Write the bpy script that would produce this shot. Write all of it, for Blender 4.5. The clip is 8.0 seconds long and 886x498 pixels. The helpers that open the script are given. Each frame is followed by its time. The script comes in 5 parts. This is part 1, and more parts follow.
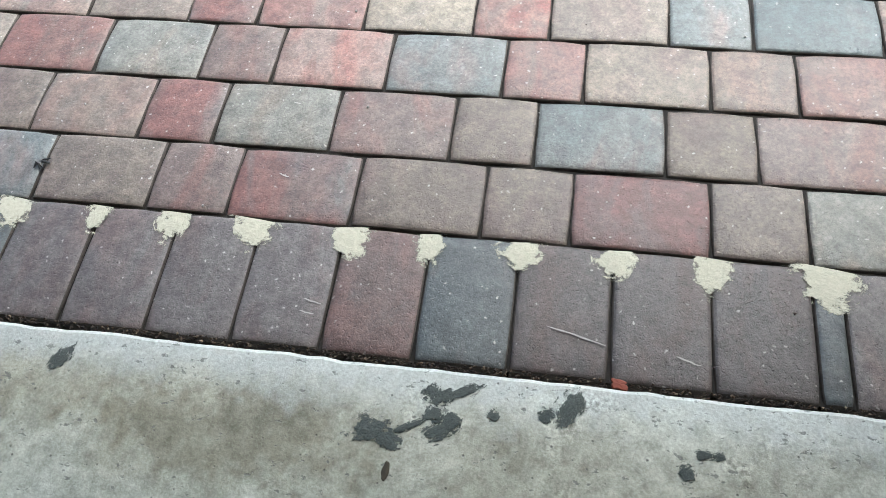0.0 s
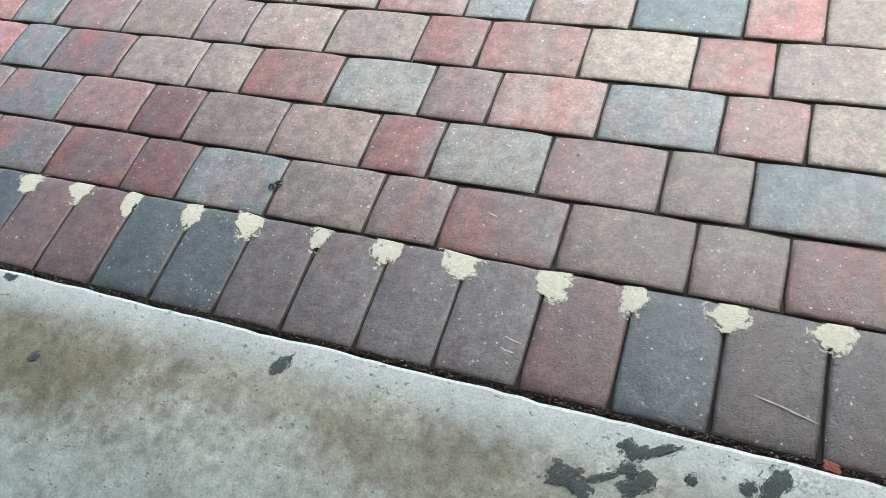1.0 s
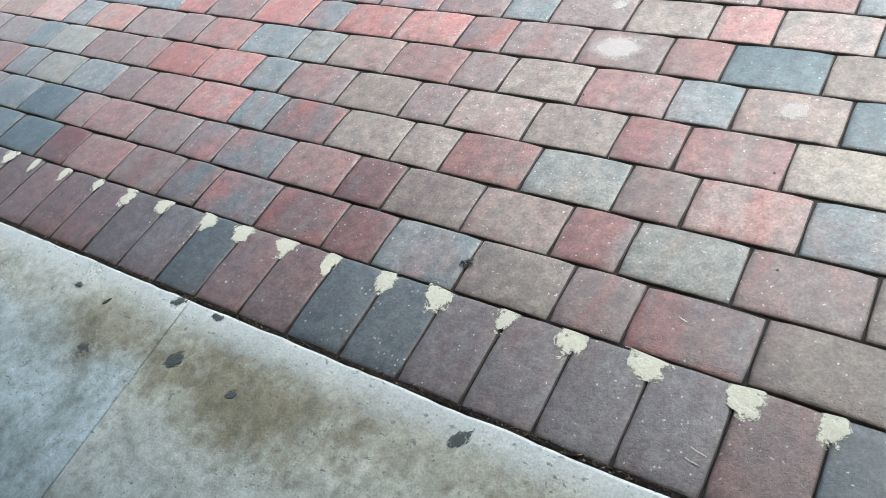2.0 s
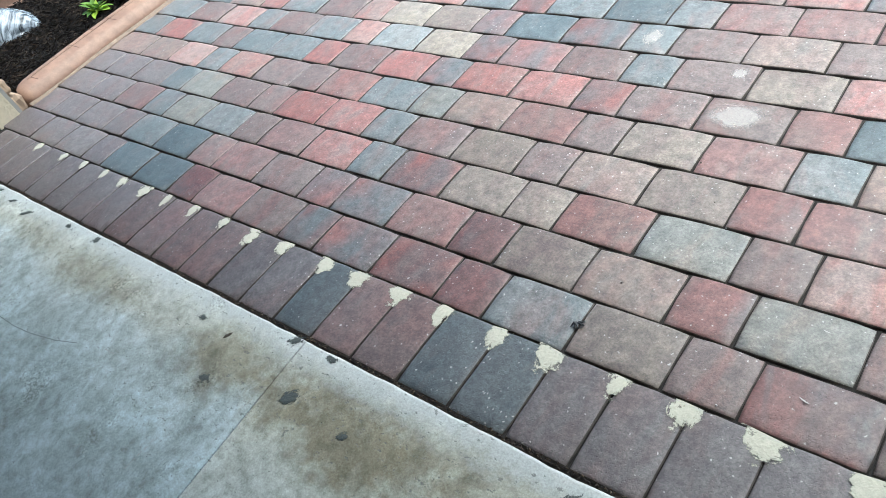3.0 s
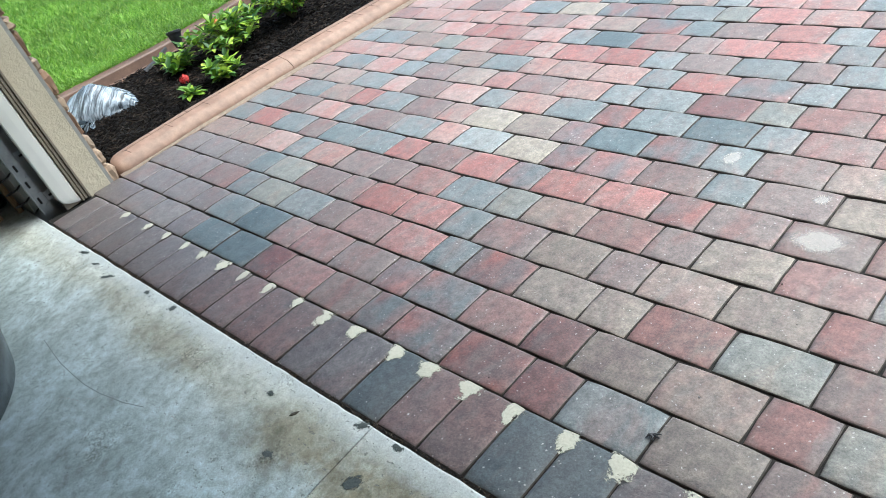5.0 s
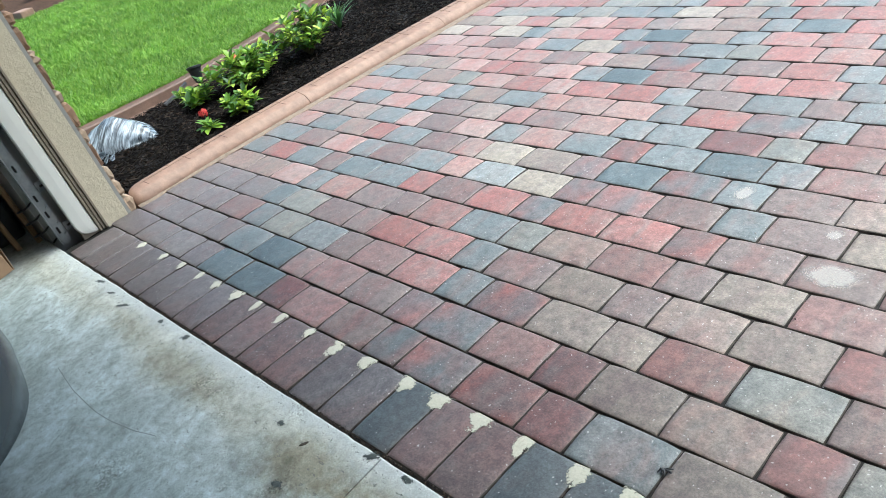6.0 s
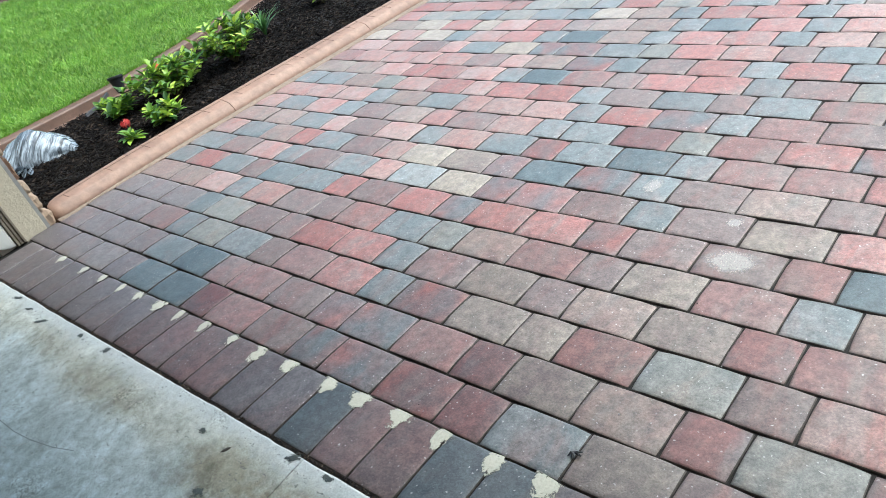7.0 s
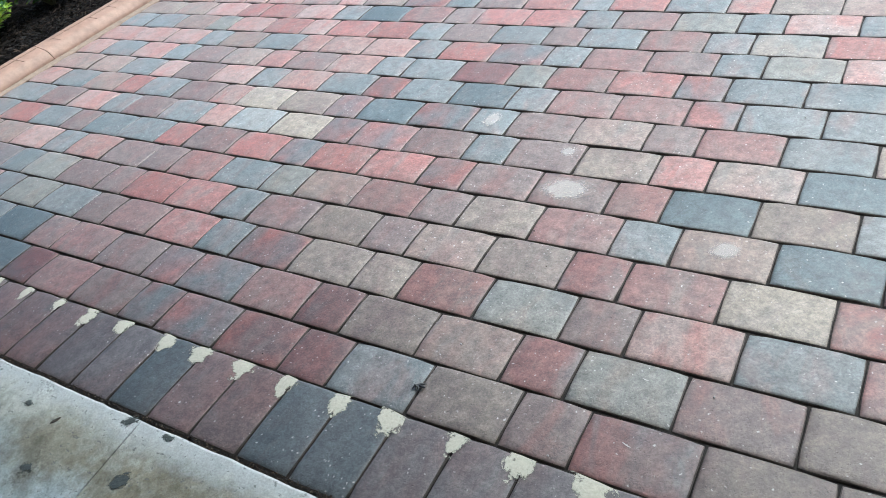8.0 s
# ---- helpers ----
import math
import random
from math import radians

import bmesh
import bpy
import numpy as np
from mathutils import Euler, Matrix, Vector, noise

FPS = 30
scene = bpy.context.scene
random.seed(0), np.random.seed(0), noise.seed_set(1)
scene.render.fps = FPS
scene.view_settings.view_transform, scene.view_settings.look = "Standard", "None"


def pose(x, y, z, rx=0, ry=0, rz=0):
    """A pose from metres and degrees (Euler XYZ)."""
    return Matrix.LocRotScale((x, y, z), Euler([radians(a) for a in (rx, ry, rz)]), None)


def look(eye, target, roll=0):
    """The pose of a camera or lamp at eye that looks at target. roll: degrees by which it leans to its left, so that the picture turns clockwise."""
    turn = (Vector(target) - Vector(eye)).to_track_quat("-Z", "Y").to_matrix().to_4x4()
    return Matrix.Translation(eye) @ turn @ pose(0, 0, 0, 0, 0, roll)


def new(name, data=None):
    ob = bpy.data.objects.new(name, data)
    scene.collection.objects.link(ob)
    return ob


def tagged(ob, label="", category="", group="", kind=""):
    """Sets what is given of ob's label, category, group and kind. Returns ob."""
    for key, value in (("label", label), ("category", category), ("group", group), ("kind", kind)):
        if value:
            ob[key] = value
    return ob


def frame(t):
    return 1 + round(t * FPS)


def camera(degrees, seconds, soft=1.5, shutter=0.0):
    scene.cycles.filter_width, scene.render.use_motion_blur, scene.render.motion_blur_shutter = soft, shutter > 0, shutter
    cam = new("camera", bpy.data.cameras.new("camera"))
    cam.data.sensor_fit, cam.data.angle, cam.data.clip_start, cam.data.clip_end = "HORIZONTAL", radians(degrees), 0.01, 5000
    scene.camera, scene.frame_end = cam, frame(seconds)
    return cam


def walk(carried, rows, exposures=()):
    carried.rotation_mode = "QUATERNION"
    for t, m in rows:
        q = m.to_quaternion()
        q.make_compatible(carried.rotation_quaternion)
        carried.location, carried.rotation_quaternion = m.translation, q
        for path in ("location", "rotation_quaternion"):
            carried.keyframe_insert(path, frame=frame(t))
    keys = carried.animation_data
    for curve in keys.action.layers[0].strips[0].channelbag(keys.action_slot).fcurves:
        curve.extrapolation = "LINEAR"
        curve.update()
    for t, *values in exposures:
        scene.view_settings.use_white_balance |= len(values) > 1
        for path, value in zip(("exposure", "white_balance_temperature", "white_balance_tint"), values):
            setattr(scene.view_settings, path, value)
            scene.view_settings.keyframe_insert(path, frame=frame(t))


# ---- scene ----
# The driveway falls gently away from the garage; everything laid on it shares SLOPE.
SLOPE = pose(0, 0, 0, -3.5, 0, 0)
cam = camera(61.1, 8.0, soft=0.55)
PATH = [
    (0, (0.185, -0.392, 1.135), (-0.069, 0.539, -0.617), -8.3),
    (0.5, (0.142, -0.39, 1.161), (-0.304, 0.526, -0.561), -14.9),
    (1, (0.096, -0.405, 1.19), (-0.551, 0.498, -0.473), -20.2),
    (1.5, (0.039, -0.434, 1.23), (-0.78, 0.489, -0.344), -21.2),
    (2, (-0.006, -0.454, 1.27), (-0.988, 0.467, -0.209), -22.0),
    (3.3, (-0.059, -0.502, 1.355), (-1.272, 0.387, 0.037), -22.8),
    (3.5, (-0.058, -0.509, 1.357), (-1.29, 0.386, 0.061), -22.7),
    (4, (-0.065, -0.514, 1.362), (-1.335, 0.39, 0.109), -22.2),
    (4.5, (-0.084, -0.543, 1.374), (-1.387, 0.406, 0.19), -20.3),
    (5, (-0.103, -0.57, 1.377), (-1.432, 0.415, 0.253), -18.0),
    (6.3, (-0.074, -0.579, 1.373), (-1.455, 0.434, 0.339), -17.6),
    (6.5, (-0.053, -0.574, 1.377), (-1.42, 0.452, 0.339), -17.9),
    (7, (-0.002, -0.552, 1.357), (-1.278, 0.561, 0.292), -17.2),
    (7.5, (0.032, -0.529, 1.331), (-1.091, 0.689, 0.211), -14.9),
    (8, (0.054, -0.5, 1.298), (-0.924, 0.718, 0.049), -15.0),
]
walk(cam, [(t, SLOPE @ look(eye, target, roll)) for t, eye, target, roll in PATH],
     exposures=[(0, 1.42, 5850, 2), (2, 1.36, 5700, 1), (3.5, 1.34, 5600, -1), (6.5, 1.24, 5650, -1), (7.2, 1.2, 5600, 0), (8, 1.1, 5550, 1)])

# ---- light ----
SUN_UP, SUN_ROUND = 60.0, 30.0
world = bpy.data.worlds.new("world")
scene.world = world
world.use_nodes = True
wn = world.node_tree
sky = wn.nodes.new("ShaderNodeTexSky")
sky.sky_type, sky.sun_disc = "NISHITA", False
sky.sun_elevation, sky.sun_rotation = radians(SUN_UP), radians(SUN_ROUND)
sky.air_density, sky.dust_density, sky.ozone_density = 1.0, 6.0, 0.6
wn.links.new(sky.outputs[0], wn.nodes["Background"].inputs[0])
wn.nodes["Background"].inputs[1].default_value = 0.15
sun = new("sun", bpy.data.lights.new("sun", "SUN"))
sun.data.energy, sun.data.angle, sun.data.color = 1.6, radians(36), (1.0, 0.98, 0.95)
sun.matrix_world = look((math.sin(radians(SUN_ROUND)), math.cos(radians(SUN_ROUND)), math.tan(radians(SUN_UP))), (0, 0, 0))


# ---- materials ----
def nodes_of(name):
    m = bpy.data.materials.new(name)
    m.use_nodes = True
    return m, m.node_tree.nodes, m.node_tree.links, m.node_tree.nodes["Principled BSDF"]


def ramp(nodes, stops):
    r = nodes.new("ShaderNodeValToRGB")
    while len(r.color_ramp.elements) < len(stops):
        r.color_ramp.elements.new(0.5)
    for e, (at, col) in zip(r.color_ramp.elements, stops):
        e.position = at
        e.color = (*col, 1) if len(col) == 3 else col
    return r


def noise_tex(nodes, links, vec, scale, detail=4.0, rough=0.55, distort=0.0):
    n = nodes.new("ShaderNodeTexNoise")
    n.inputs["Scale"].default_value, n.inputs["Detail"].default_value = scale, detail
    n.inputs["Roughness"].default_value, n.inputs["Distortion"].default_value = rough, distort
    if vec is not None:
        links.new(vec, n.inputs["Vector"])
    return n


def mixed(nodes, links, kind, fac, a, b):
    m = nodes.new("ShaderNodeMix")
    m.data_type, m.blend_type = "RGBA", kind
    for key, v in ((0, fac), (6, a), (7, b)):
        if isinstance(v, (int, float)):
            m.inputs[key].default_value = v
        elif isinstance(v, tuple):
            m.inputs[key].default_value = (*v, 1)
        else:
            links.new(v, m.inputs[key])
    return m.outputs[2]


def math_node(nodes, links, op, a, b=0.0, clamp=False):
    m = nodes.new("ShaderNodeMath")
    m.operation, m.use_clamp = op, clamp
    for i, v in enumerate((a, b)):
        if isinstance(v, (int, float)):
            m.inputs[i].default_value = v
        else:
            links.new(v, m.inputs[i])
    return m.outputs[0]


def piece_coords(nodes, links):
    """Object coordinates moved by a random amount for each separate piece."""
    tc, oi, ge = nodes.new("ShaderNodeTexCoord"), nodes.new("ShaderNodeObjectInfo"), nodes.new("ShaderNodeNewGeometry")
    r = math_node(nodes, links, "ADD", oi.outputs["Random"], ge.outputs["Random Per Island"])
    r = math_node(nodes, links, "MULTIPLY", r, 41.0)
    add = nodes.new("ShaderNodeVectorMath")
    links.new(tc.outputs["Object"], add.inputs[0])
    links.new(r, add.inputs[1])
    return add.outputs[0], r, tc.outputs["Object"]


def paver_material(name, a, b, c, lean=0.5, soft=0.16, some=0.535, rough=0.44, band=1.0):
    """Cast concrete paver: three pigments in cloudy bands, soft mottling, sandy grain, open pores, pale aggregate,
    arrises paled like a sky-lit rim.
    """
    m, n, l, out = nodes_of(name)
    vec, rnd, flat = piece_coords(n, l)
    across = n.new("ShaderNodeMapping")
    across.inputs["Scale"].default_value = (1.35 * band, 0.6, 1.0)
    l.new(vec, across.inputs[0])
    big = noise_tex(n, l, across.outputs[0], 6.0, 3.0, 0.55, 0.4)
    patch = ramp(n, [(max(lean - soft, 0.0), a), (min(lean + soft, 1.0), b)])
    l.new(big.outputs["Fac"], patch.inputs[0])
    other = noise_tex(n, l, across.outputs[0], 8.5, 4.0, 0.6, 0.6)
    om = ramp(n, [(some - 0.06, (0, 0, 0)), (some + 0.12, (0.85, 0.85, 0.85))])
    l.new(other.outputs["Fac"], om.inputs[0])
    col = mixed(n, l, "MIX", om.outputs[0], patch.outputs[0], c)
    cloud = noise_tex(n, l, vec, 34, 6.0, 0.68)
    tone = ramp(n, [(0.34, (0.62, 0.615, 0.61)), (0.66, (1.38, 1.38, 1.37))])
    l.new(cloud.outputs["Fac"], tone.inputs[0])
    col = mixed(n, l, "MULTIPLY", 0.85, col, tone.outputs[0])
    grain = noise_tex(n, l, vec, 150, 5.0, 0.8)
    gr = ramp(n, [(0.4, (0.6, 0.6, 0.6)), (0.5, (1, 1, 1)), (0.6, (1.4, 1.39, 1.37))])
    l.new(grain.outputs["Fac"], gr.inputs[0])
    col = mixed(n, l, "MULTIPLY", 0.6, col, gr.outputs[0])
    few = noise_tex(n, l, vec, 13, 3.0)
    fr = ramp(n, [(0.4, (0, 0, 0)), (0.55, (1, 1, 1))])
    l.new(few.outputs["Fac"], fr.inputs[0])
    wob = n.new("ShaderNodeVectorMath")
    l.new(vec, wob.inputs[0])
    jog = n.new("ShaderNodeVectorMath")
    jog.operation = "SCALE"
    jog.inputs["Scale"].default_value = 0.012
    l.new(noise_tex(n, l, vec, 90, 2.0).outputs["Color"], jog.inputs[0])
    l.new(jog.outputs[0], wob.inputs[1])
    pores = None
    for size, reach, shade, amount in ((64, 0.15, (0.5, 0.48, 0.455), 0.75), (170, 0.28, (0.04, 0.037, 0.036), 0.16)):
        vor = n.new("ShaderNodeTexVoronoi")
        vor.inputs["Scale"].default_value = size
        l.new(wob.outputs[0], vor.inputs["Vector"])
        bits = ramp(n, [(reach * 0.5, (1, 1, 1)), (reach * 1.2, (0, 0, 0))])
        l.new(vor.outputs["Distance"], bits.inputs[0])
        keep = n.new("ShaderNodeSeparateColor")
        l.new(vor.outputs["Color"], keep.inputs[0])
        some_ = math_node(n, l, "GREATER_THAN", keep.outputs[0], 0.4)
        pores = math_node(n, l, "MULTIPLY", math_node(n, l, "MULTIPLY", bits.outputs[0], some_), fr.outputs[0] if shade[0] > 0.3 else 0.9)
        col = mixed(n, l, "MIX", math_node(n, l, "MULTIPLY", pores, amount), col, shade)
    # The skylight caught by the arrises is put into the colour as a paler edge.
    geo = n.new("ShaderNodeNewGeometry")
    lightened = ramp(n, [(0.52, (0, 0, 0)), (0.6, (1, 1, 1))])
    l.new(geo.outputs["Pointiness"], lightened.inputs[0])
    edge_glint = math_node(n, l, "MULTIPLY", lightened.outputs[0], math_node(n, l, "MULTIPLY", cloud.outputs["Fac"], 0.25))
    col = mixed(n, l, "MIX", edge_glint, col, (0.34, 0.315, 0.29))
    one = math_node(n, l, "FRACT", math_node(n, l, "MULTIPLY", rnd, 3.17))
    hsv = n.new("ShaderNodeHueSaturation")
    hsv.inputs["Hue"].default_value = 0.5
    l.new(math_node(n, l, "ADD", math_node(n, l, "MULTIPLY", one, 0.24), 0.89), hsv.inputs["Value"])
    l.new(math_node(n, l, "ADD", math_node(n, l, "MULTIPLY", one, -0.15), 1.09), hsv.inputs["Saturation"])
    l.new(col, hsv.inputs["Color"])
    l.new(hsv.outputs[0], out.inputs["Base Color"])
    rr = math_node(n, l, "ADD", math_node(n, l, "MULTIPLY", cloud.outputs["Fac"], 0.3), rough - 0.15)
    l.new(rr, out.inputs["Roughness"])
    out.inputs["Specular IOR Level"].default_value = 0.5
    bump = n.new("ShaderNodeBump")
    bump.inputs["Strength"].default_value, bump.inputs["Distance"].default_value = 0.65, 0.0022
    high = math_node(n, l, "ADD", math_node(n, l, "MULTIPLY", grain.outputs["Fac"], 0.8), cloud.outputs["Fac"])
    l.new(math_node(n, l, "SUBTRACT", high, math_node(n, l, "MULTIPLY", pores, 0.5)), bump.inputs["Height"])
    l.new(bump.outputs[0], out.inputs["Normal"])
    return m


RED, ROSE = (0.226, 0.098, 0.086), (0.25, 0.158, 0.138)
TAN, GREY, BLUE, COAL, MAUVE = (0.192, 0.16, 0.13), (0.168, 0.162, 0.142), (0.105, 0.123, 0.127), (0.062, 0.082, 0.089), (0.132, 0.099, 0.092)
PAVER = {
    "r": paver_material("red_paver", RED, (0.2, 0.112, 0.099), (0.185, 0.14, 0.126), 0.56),
    "u": paver_material("dusty_red_paver", (0.172, 0.09, 0.081), (0.16, 0.107, 0.096), (0.146, 0.118, 0.106), 0.55),
    "d": paver_material("dark_red_paver", (0.128, 0.055, 0.051), (0.108, 0.06, 0.056), (0.1, 0.08, 0.078)),
    "e": paver_material("dark_red_blue_paver", (0.158, 0.075, 0.068), (0.11, 0.114, 0.116), (0.14, 0.1, 0.092), 0.6, 0.08),
    "p": paver_material("pink_paver", ROSE, (0.222, 0.17, 0.153), (0.24, 0.115, 0.1)),
    "t": paver_material("tan_paver", TAN, (0.152, 0.126, 0.108), (0.14, 0.101, 0.091)),
    "y": paver_material("tan_pink_paver", (0.192, 0.153, 0.128), (0.185, 0.123, 0.108), (0.148, 0.13, 0.116)),
    "w": paver_material("cream_paver", (0.265, 0.232, 0.188), (0.235, 0.2, 0.166), (0.22, 0.192, 0.168)),
    "g": paver_material("grey_tan_paver", GREY, (0.138, 0.143, 0.135), (0.18, 0.152, 0.128)),
    "k": paver_material("pale_silver_paver", (0.188, 0.203, 0.207), (0.165, 0.178, 0.178), (0.19, 0.18, 0.17)),
    "b": paver_material("blue_grey_paver", BLUE, (0.148, 0.152, 0.15), (0.165, 0.13, 0.122), some=0.575),
    "c": paver_material("charcoal_paver", COAL, (0.088, 0.108, 0.114), (0.12, 0.118, 0.116), some=0.62),
    "m": paver_material("mauve_paver", MAUVE, (0.148, 0.118, 0.107), (0.158, 0.088, 0.078)),
    "n": paver_material("grey_mauve_paver", (0.13, 0.111, 0.107), (0.146, 0.132, 0.128), (0.148, 0.103, 0.096)),
    # T and K: darkened tan and mauve mixes for the nearest right-hand pavers.
    "T": paver_material("dark_tan_paver", (0.15, 0.124, 0.102), (0.127, 0.103, 0.089), (0.118, 0.086, 0.078)),
    "K": paver_material("darker_mauve_paver", (0.075, 0.066, 0.067), (0.094, 0.084, 0.083), (0.09, 0.067, 0.063)),
    "x": paver_material("red_blue_paver", (0.18, 0.08, 0.07), (0.1, 0.11, 0.113), (0.13, 0.105, 0.099), 0.5, 0.13, 0.58, band=0.8),
    "M": paver_material("dark_mauve_paver", (0.094, 0.081, 0.083), (0.116, 0.105, 0.105), (0.112, 0.082, 0.079)),
    "C": paver_material("slate_paver", (0.056, 0.068, 0.075), (0.078, 0.087, 0.092), (0.086, 0.078, 0.077), some=0.6),
    "D": paver_material("maroon_paver", (0.138, 0.079, 0.073), (0.112, 0.084, 0.08), (0.096, 0.088, 0.088), some=0.6),
}


def plain(name, a, b, scale=20.0, rough=0.7, bump=0.0, grain=0.0, metal=0.0, spec=0.5, detail=5.0, depth=0.002):
    """A surface with soft tone changes and optional fine relief."""
    m, n, l, out = nodes_of(name)
    tc = n.new("ShaderNodeTexCoord")
    no = noise_tex(n, l, tc.outputs["Object"], scale, detail, 0.6)
    r = ramp(n, [(0.3, a), (0.7, b)])
    l.new(no.outputs["Fac"], r.inputs[0])
    col = r.outputs[0]
    if grain:
        g = noise_tex(n, l, tc.outputs["Object"], scale * 14, 3.0, 0.7)
        gr = ramp(n, [(0.3, (1 - grain,) * 3), (0.7, (1 + grain,) * 3)])
        l.new(g.outputs["Fac"], gr.inputs[0])
        col = mixed(n, l, "MULTIPLY", 1.0, col, gr.outputs[0])
    l.new(col, out.inputs["Base Color"])
    out.inputs["Roughness"].default_value, out.inputs["Metallic"].default_value = rough, metal
    out.inputs["Specular IOR Level"].default_value = spec
    if bump:
        b_ = n.new("ShaderNodeBump")
        b_.inputs["Strength"].default_value, b_.inputs["Distance"].default_value = bump, depth
        src = noise_tex(n, l, tc.outputs["Object"], scale * 3, 6.0, 0.65)
        l.new(src.outputs["Fac"], b_.inputs["Height"])
        l.new(b_.outputs[0], out.inputs["Normal"])
    return m


def slab_material(name, inner, deep):
    """Old garage concrete: etched chalky rim, brown tide stains behind it, smoother blue-grey inside that darkens
    inwards.
    """
    m, n, l, out = nodes_of(name)
    tc = n.new("ShaderNodeTexCoord")
    o = tc.outputs["Object"]
    sep = n.new("ShaderNodeSeparateXYZ")
    l.new(o, sep.inputs[0])
    wob = noise_tex(n, l, o, 4.0, 6.0, 0.62, 0.3)
    wob2 = noise_tex(n, l, o, 26.0, 6.0, 0.7)
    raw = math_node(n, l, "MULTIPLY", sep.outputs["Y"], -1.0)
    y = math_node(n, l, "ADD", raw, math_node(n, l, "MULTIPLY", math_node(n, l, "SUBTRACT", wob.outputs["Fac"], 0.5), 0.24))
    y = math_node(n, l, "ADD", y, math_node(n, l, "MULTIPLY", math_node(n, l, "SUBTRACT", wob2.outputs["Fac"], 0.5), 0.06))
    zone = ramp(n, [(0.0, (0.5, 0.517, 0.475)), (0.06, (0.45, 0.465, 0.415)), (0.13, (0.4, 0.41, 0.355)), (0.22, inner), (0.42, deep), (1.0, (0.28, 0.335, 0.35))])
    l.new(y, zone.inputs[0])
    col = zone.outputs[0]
    # tide stains
    for cx, cy, rx, ry, amount in ((-1.1, -0.17, 0.32, 0.13, 0.9), (-1.56, -0.15, 0.16, 0.12, 0.75), (-0.72, -0.1, 0.3, 0.1, 0.5), (-2.28, -0.14, 0.24, 0.09, 0.5), (-0.28, -0.13, 0.3, 0.1, 0.55),
                                   (-2.75, -0.1, 0.22, 0.07, 0.35), (0.25, -0.15, 0.4, 0.12, 0.3)):
        mp = n.new("ShaderNodeMapping")
        mp.vector_type = "TEXTURE"
        mp.inputs["Location"].default_value, mp.inputs["Scale"].default_value = (cx, cy, 0), (rx, ry, 1)
        l.new(o, mp.inputs[0])
        ln = n.new("ShaderNodeVectorMath")
        ln.operation = "LENGTH"
        l.new(mp.outputs[0], ln.inputs[0])
        d = math_node(n, l, "ADD", ln.outputs["Value"], math_node(n, l, "MULTIPLY", math_node(n, l, "SUBTRACT", wob.outputs["Fac"], 0.5), 1.6))
        d = math_node(n, l, "ADD", d, math_node(n, l, "MULTIPLY", math_node(n, l, "SUBTRACT", wob2.outputs["Fac"], 0.5), 1.5))
        mask = math_node(n, l, "MULTIPLY", math_node(n, l, "SUBTRACT", 1.2, d), 1.3, True)
        col = mixed(n, l, "MIX", math_node(n, l, "MULTIPLY", mask, amount), col, (0.19, 0.168, 0.108))
    blot = noise_tex(n, l, o, 7.0, 8.0, 0.68, 0.8)
    br = ramp(n, [(0.36, (0.68, 0.675, 0.65)), (0.5, (1.0, 1.0, 1.0)), (0.64, (1.3, 1.32, 1.35))])
    l.new(blot.outputs["Fac"], br.inputs[0])
    col = mixed(n, l, "MULTIPLY", 0.85, col, br.outputs[0])
    mott = noise_tex(n, l, o, 42.0, 6.0, 0.7)
    mr = ramp(n, [(0.35, (0.66, 0.65, 0.62)), (0.5, (1, 1, 1)), (0.65, (1.22, 1.23, 1.25))])
    l.new(mott.outputs["Fac"], mr.inputs[0])
    col = mixed(n, l, "MULTIPLY", 0.8, col, mr.outputs[0])
    # chalky etched band along the rim, whitest on the very edge, both with flaked borders
    flake = math_node(n, l, "ADD", raw, math_node(n, l, "MULTIPLY", math_node(n, l, "SUBTRACT", wob2.outputs["Fac"], 0.5), 0.17))
    flake = math_node(n, l, "ADD", flake, math_node(n, l, "MULTIPLY", math_node(n, l, "SUBTRACT", blot.outputs["Fac"], 0.5), 0.12))
    band = ramp(n, [(0.03, (1, 1, 1)), (0.05, (0.55, 0.55, 0.55)), (0.085, (0, 0, 0))])
    l.new(flake, band.inputs[0])
    col = mixed(n, l, "MIX", math_node(n, l, "MULTIPLY", band.outputs[0], 0.7), col, (0.5, 0.535, 0.53))
    lip = math_node(n, l, "ADD", raw, math_node(n, l, "MULTIPLY", math_node(n, l, "SUBTRACT", wob2.outputs["Fac"], 0.5), 0.09))
    rim = ramp(n, [(0.006, (1, 1, 1)), (0.02, (0, 0, 0))])
    l.new(lip, rim.inputs[0])
    col = mixed(n, l, "MIX", math_node(n, l, "MULTIPLY", rim.outputs[0], 0.55), col, (0.5, 0.505, 0.48))
    # small dark chips, thickest near the rim, and spalled rough spots
    flat = n.new("ShaderNodeMapping")
    flat.inputs["Scale"].default_value = (52.0, 88.0, 60.0)
    l.new(o, flat.inputs[0])
    spot = noise_tex(n, l, flat.outputs[0], 1.0, 4.0, 0.62, 0.2)
    near = ramp(n, [(0.0, (0.05,) * 3), (0.25, (0.03,) * 3), (0.6, (0.0,) * 3)])
    l.new(raw, near.inputs[0])
    fl = math_node(n, l, "ADD", spot.outputs["Fac"], math_node(n, l, "ADD", near.outputs[0], math_node(n, l, "MULTIPLY", math_node(n, l, "SUBTRACT", blot.outputs["Fac"], 0.5), 0.2)))
    fr = ramp(n, [(0.675, (0, 0, 0)), (0.71, (1, 1, 1))])
    l.new(fl, fr.inputs[0])
    col = mixed(n, l, "MIX", math_node(n, l, "MULTIPLY", fr.outputs[0], 0.72), col, (0.13, 0.137, 0.128))
    rough_ = noise_tex(n, l, o, 5.5, 3.0, 0.6)
    sp = ramp(n, [(0.6, (0, 0, 0)), (0.7, (1, 1, 1))])
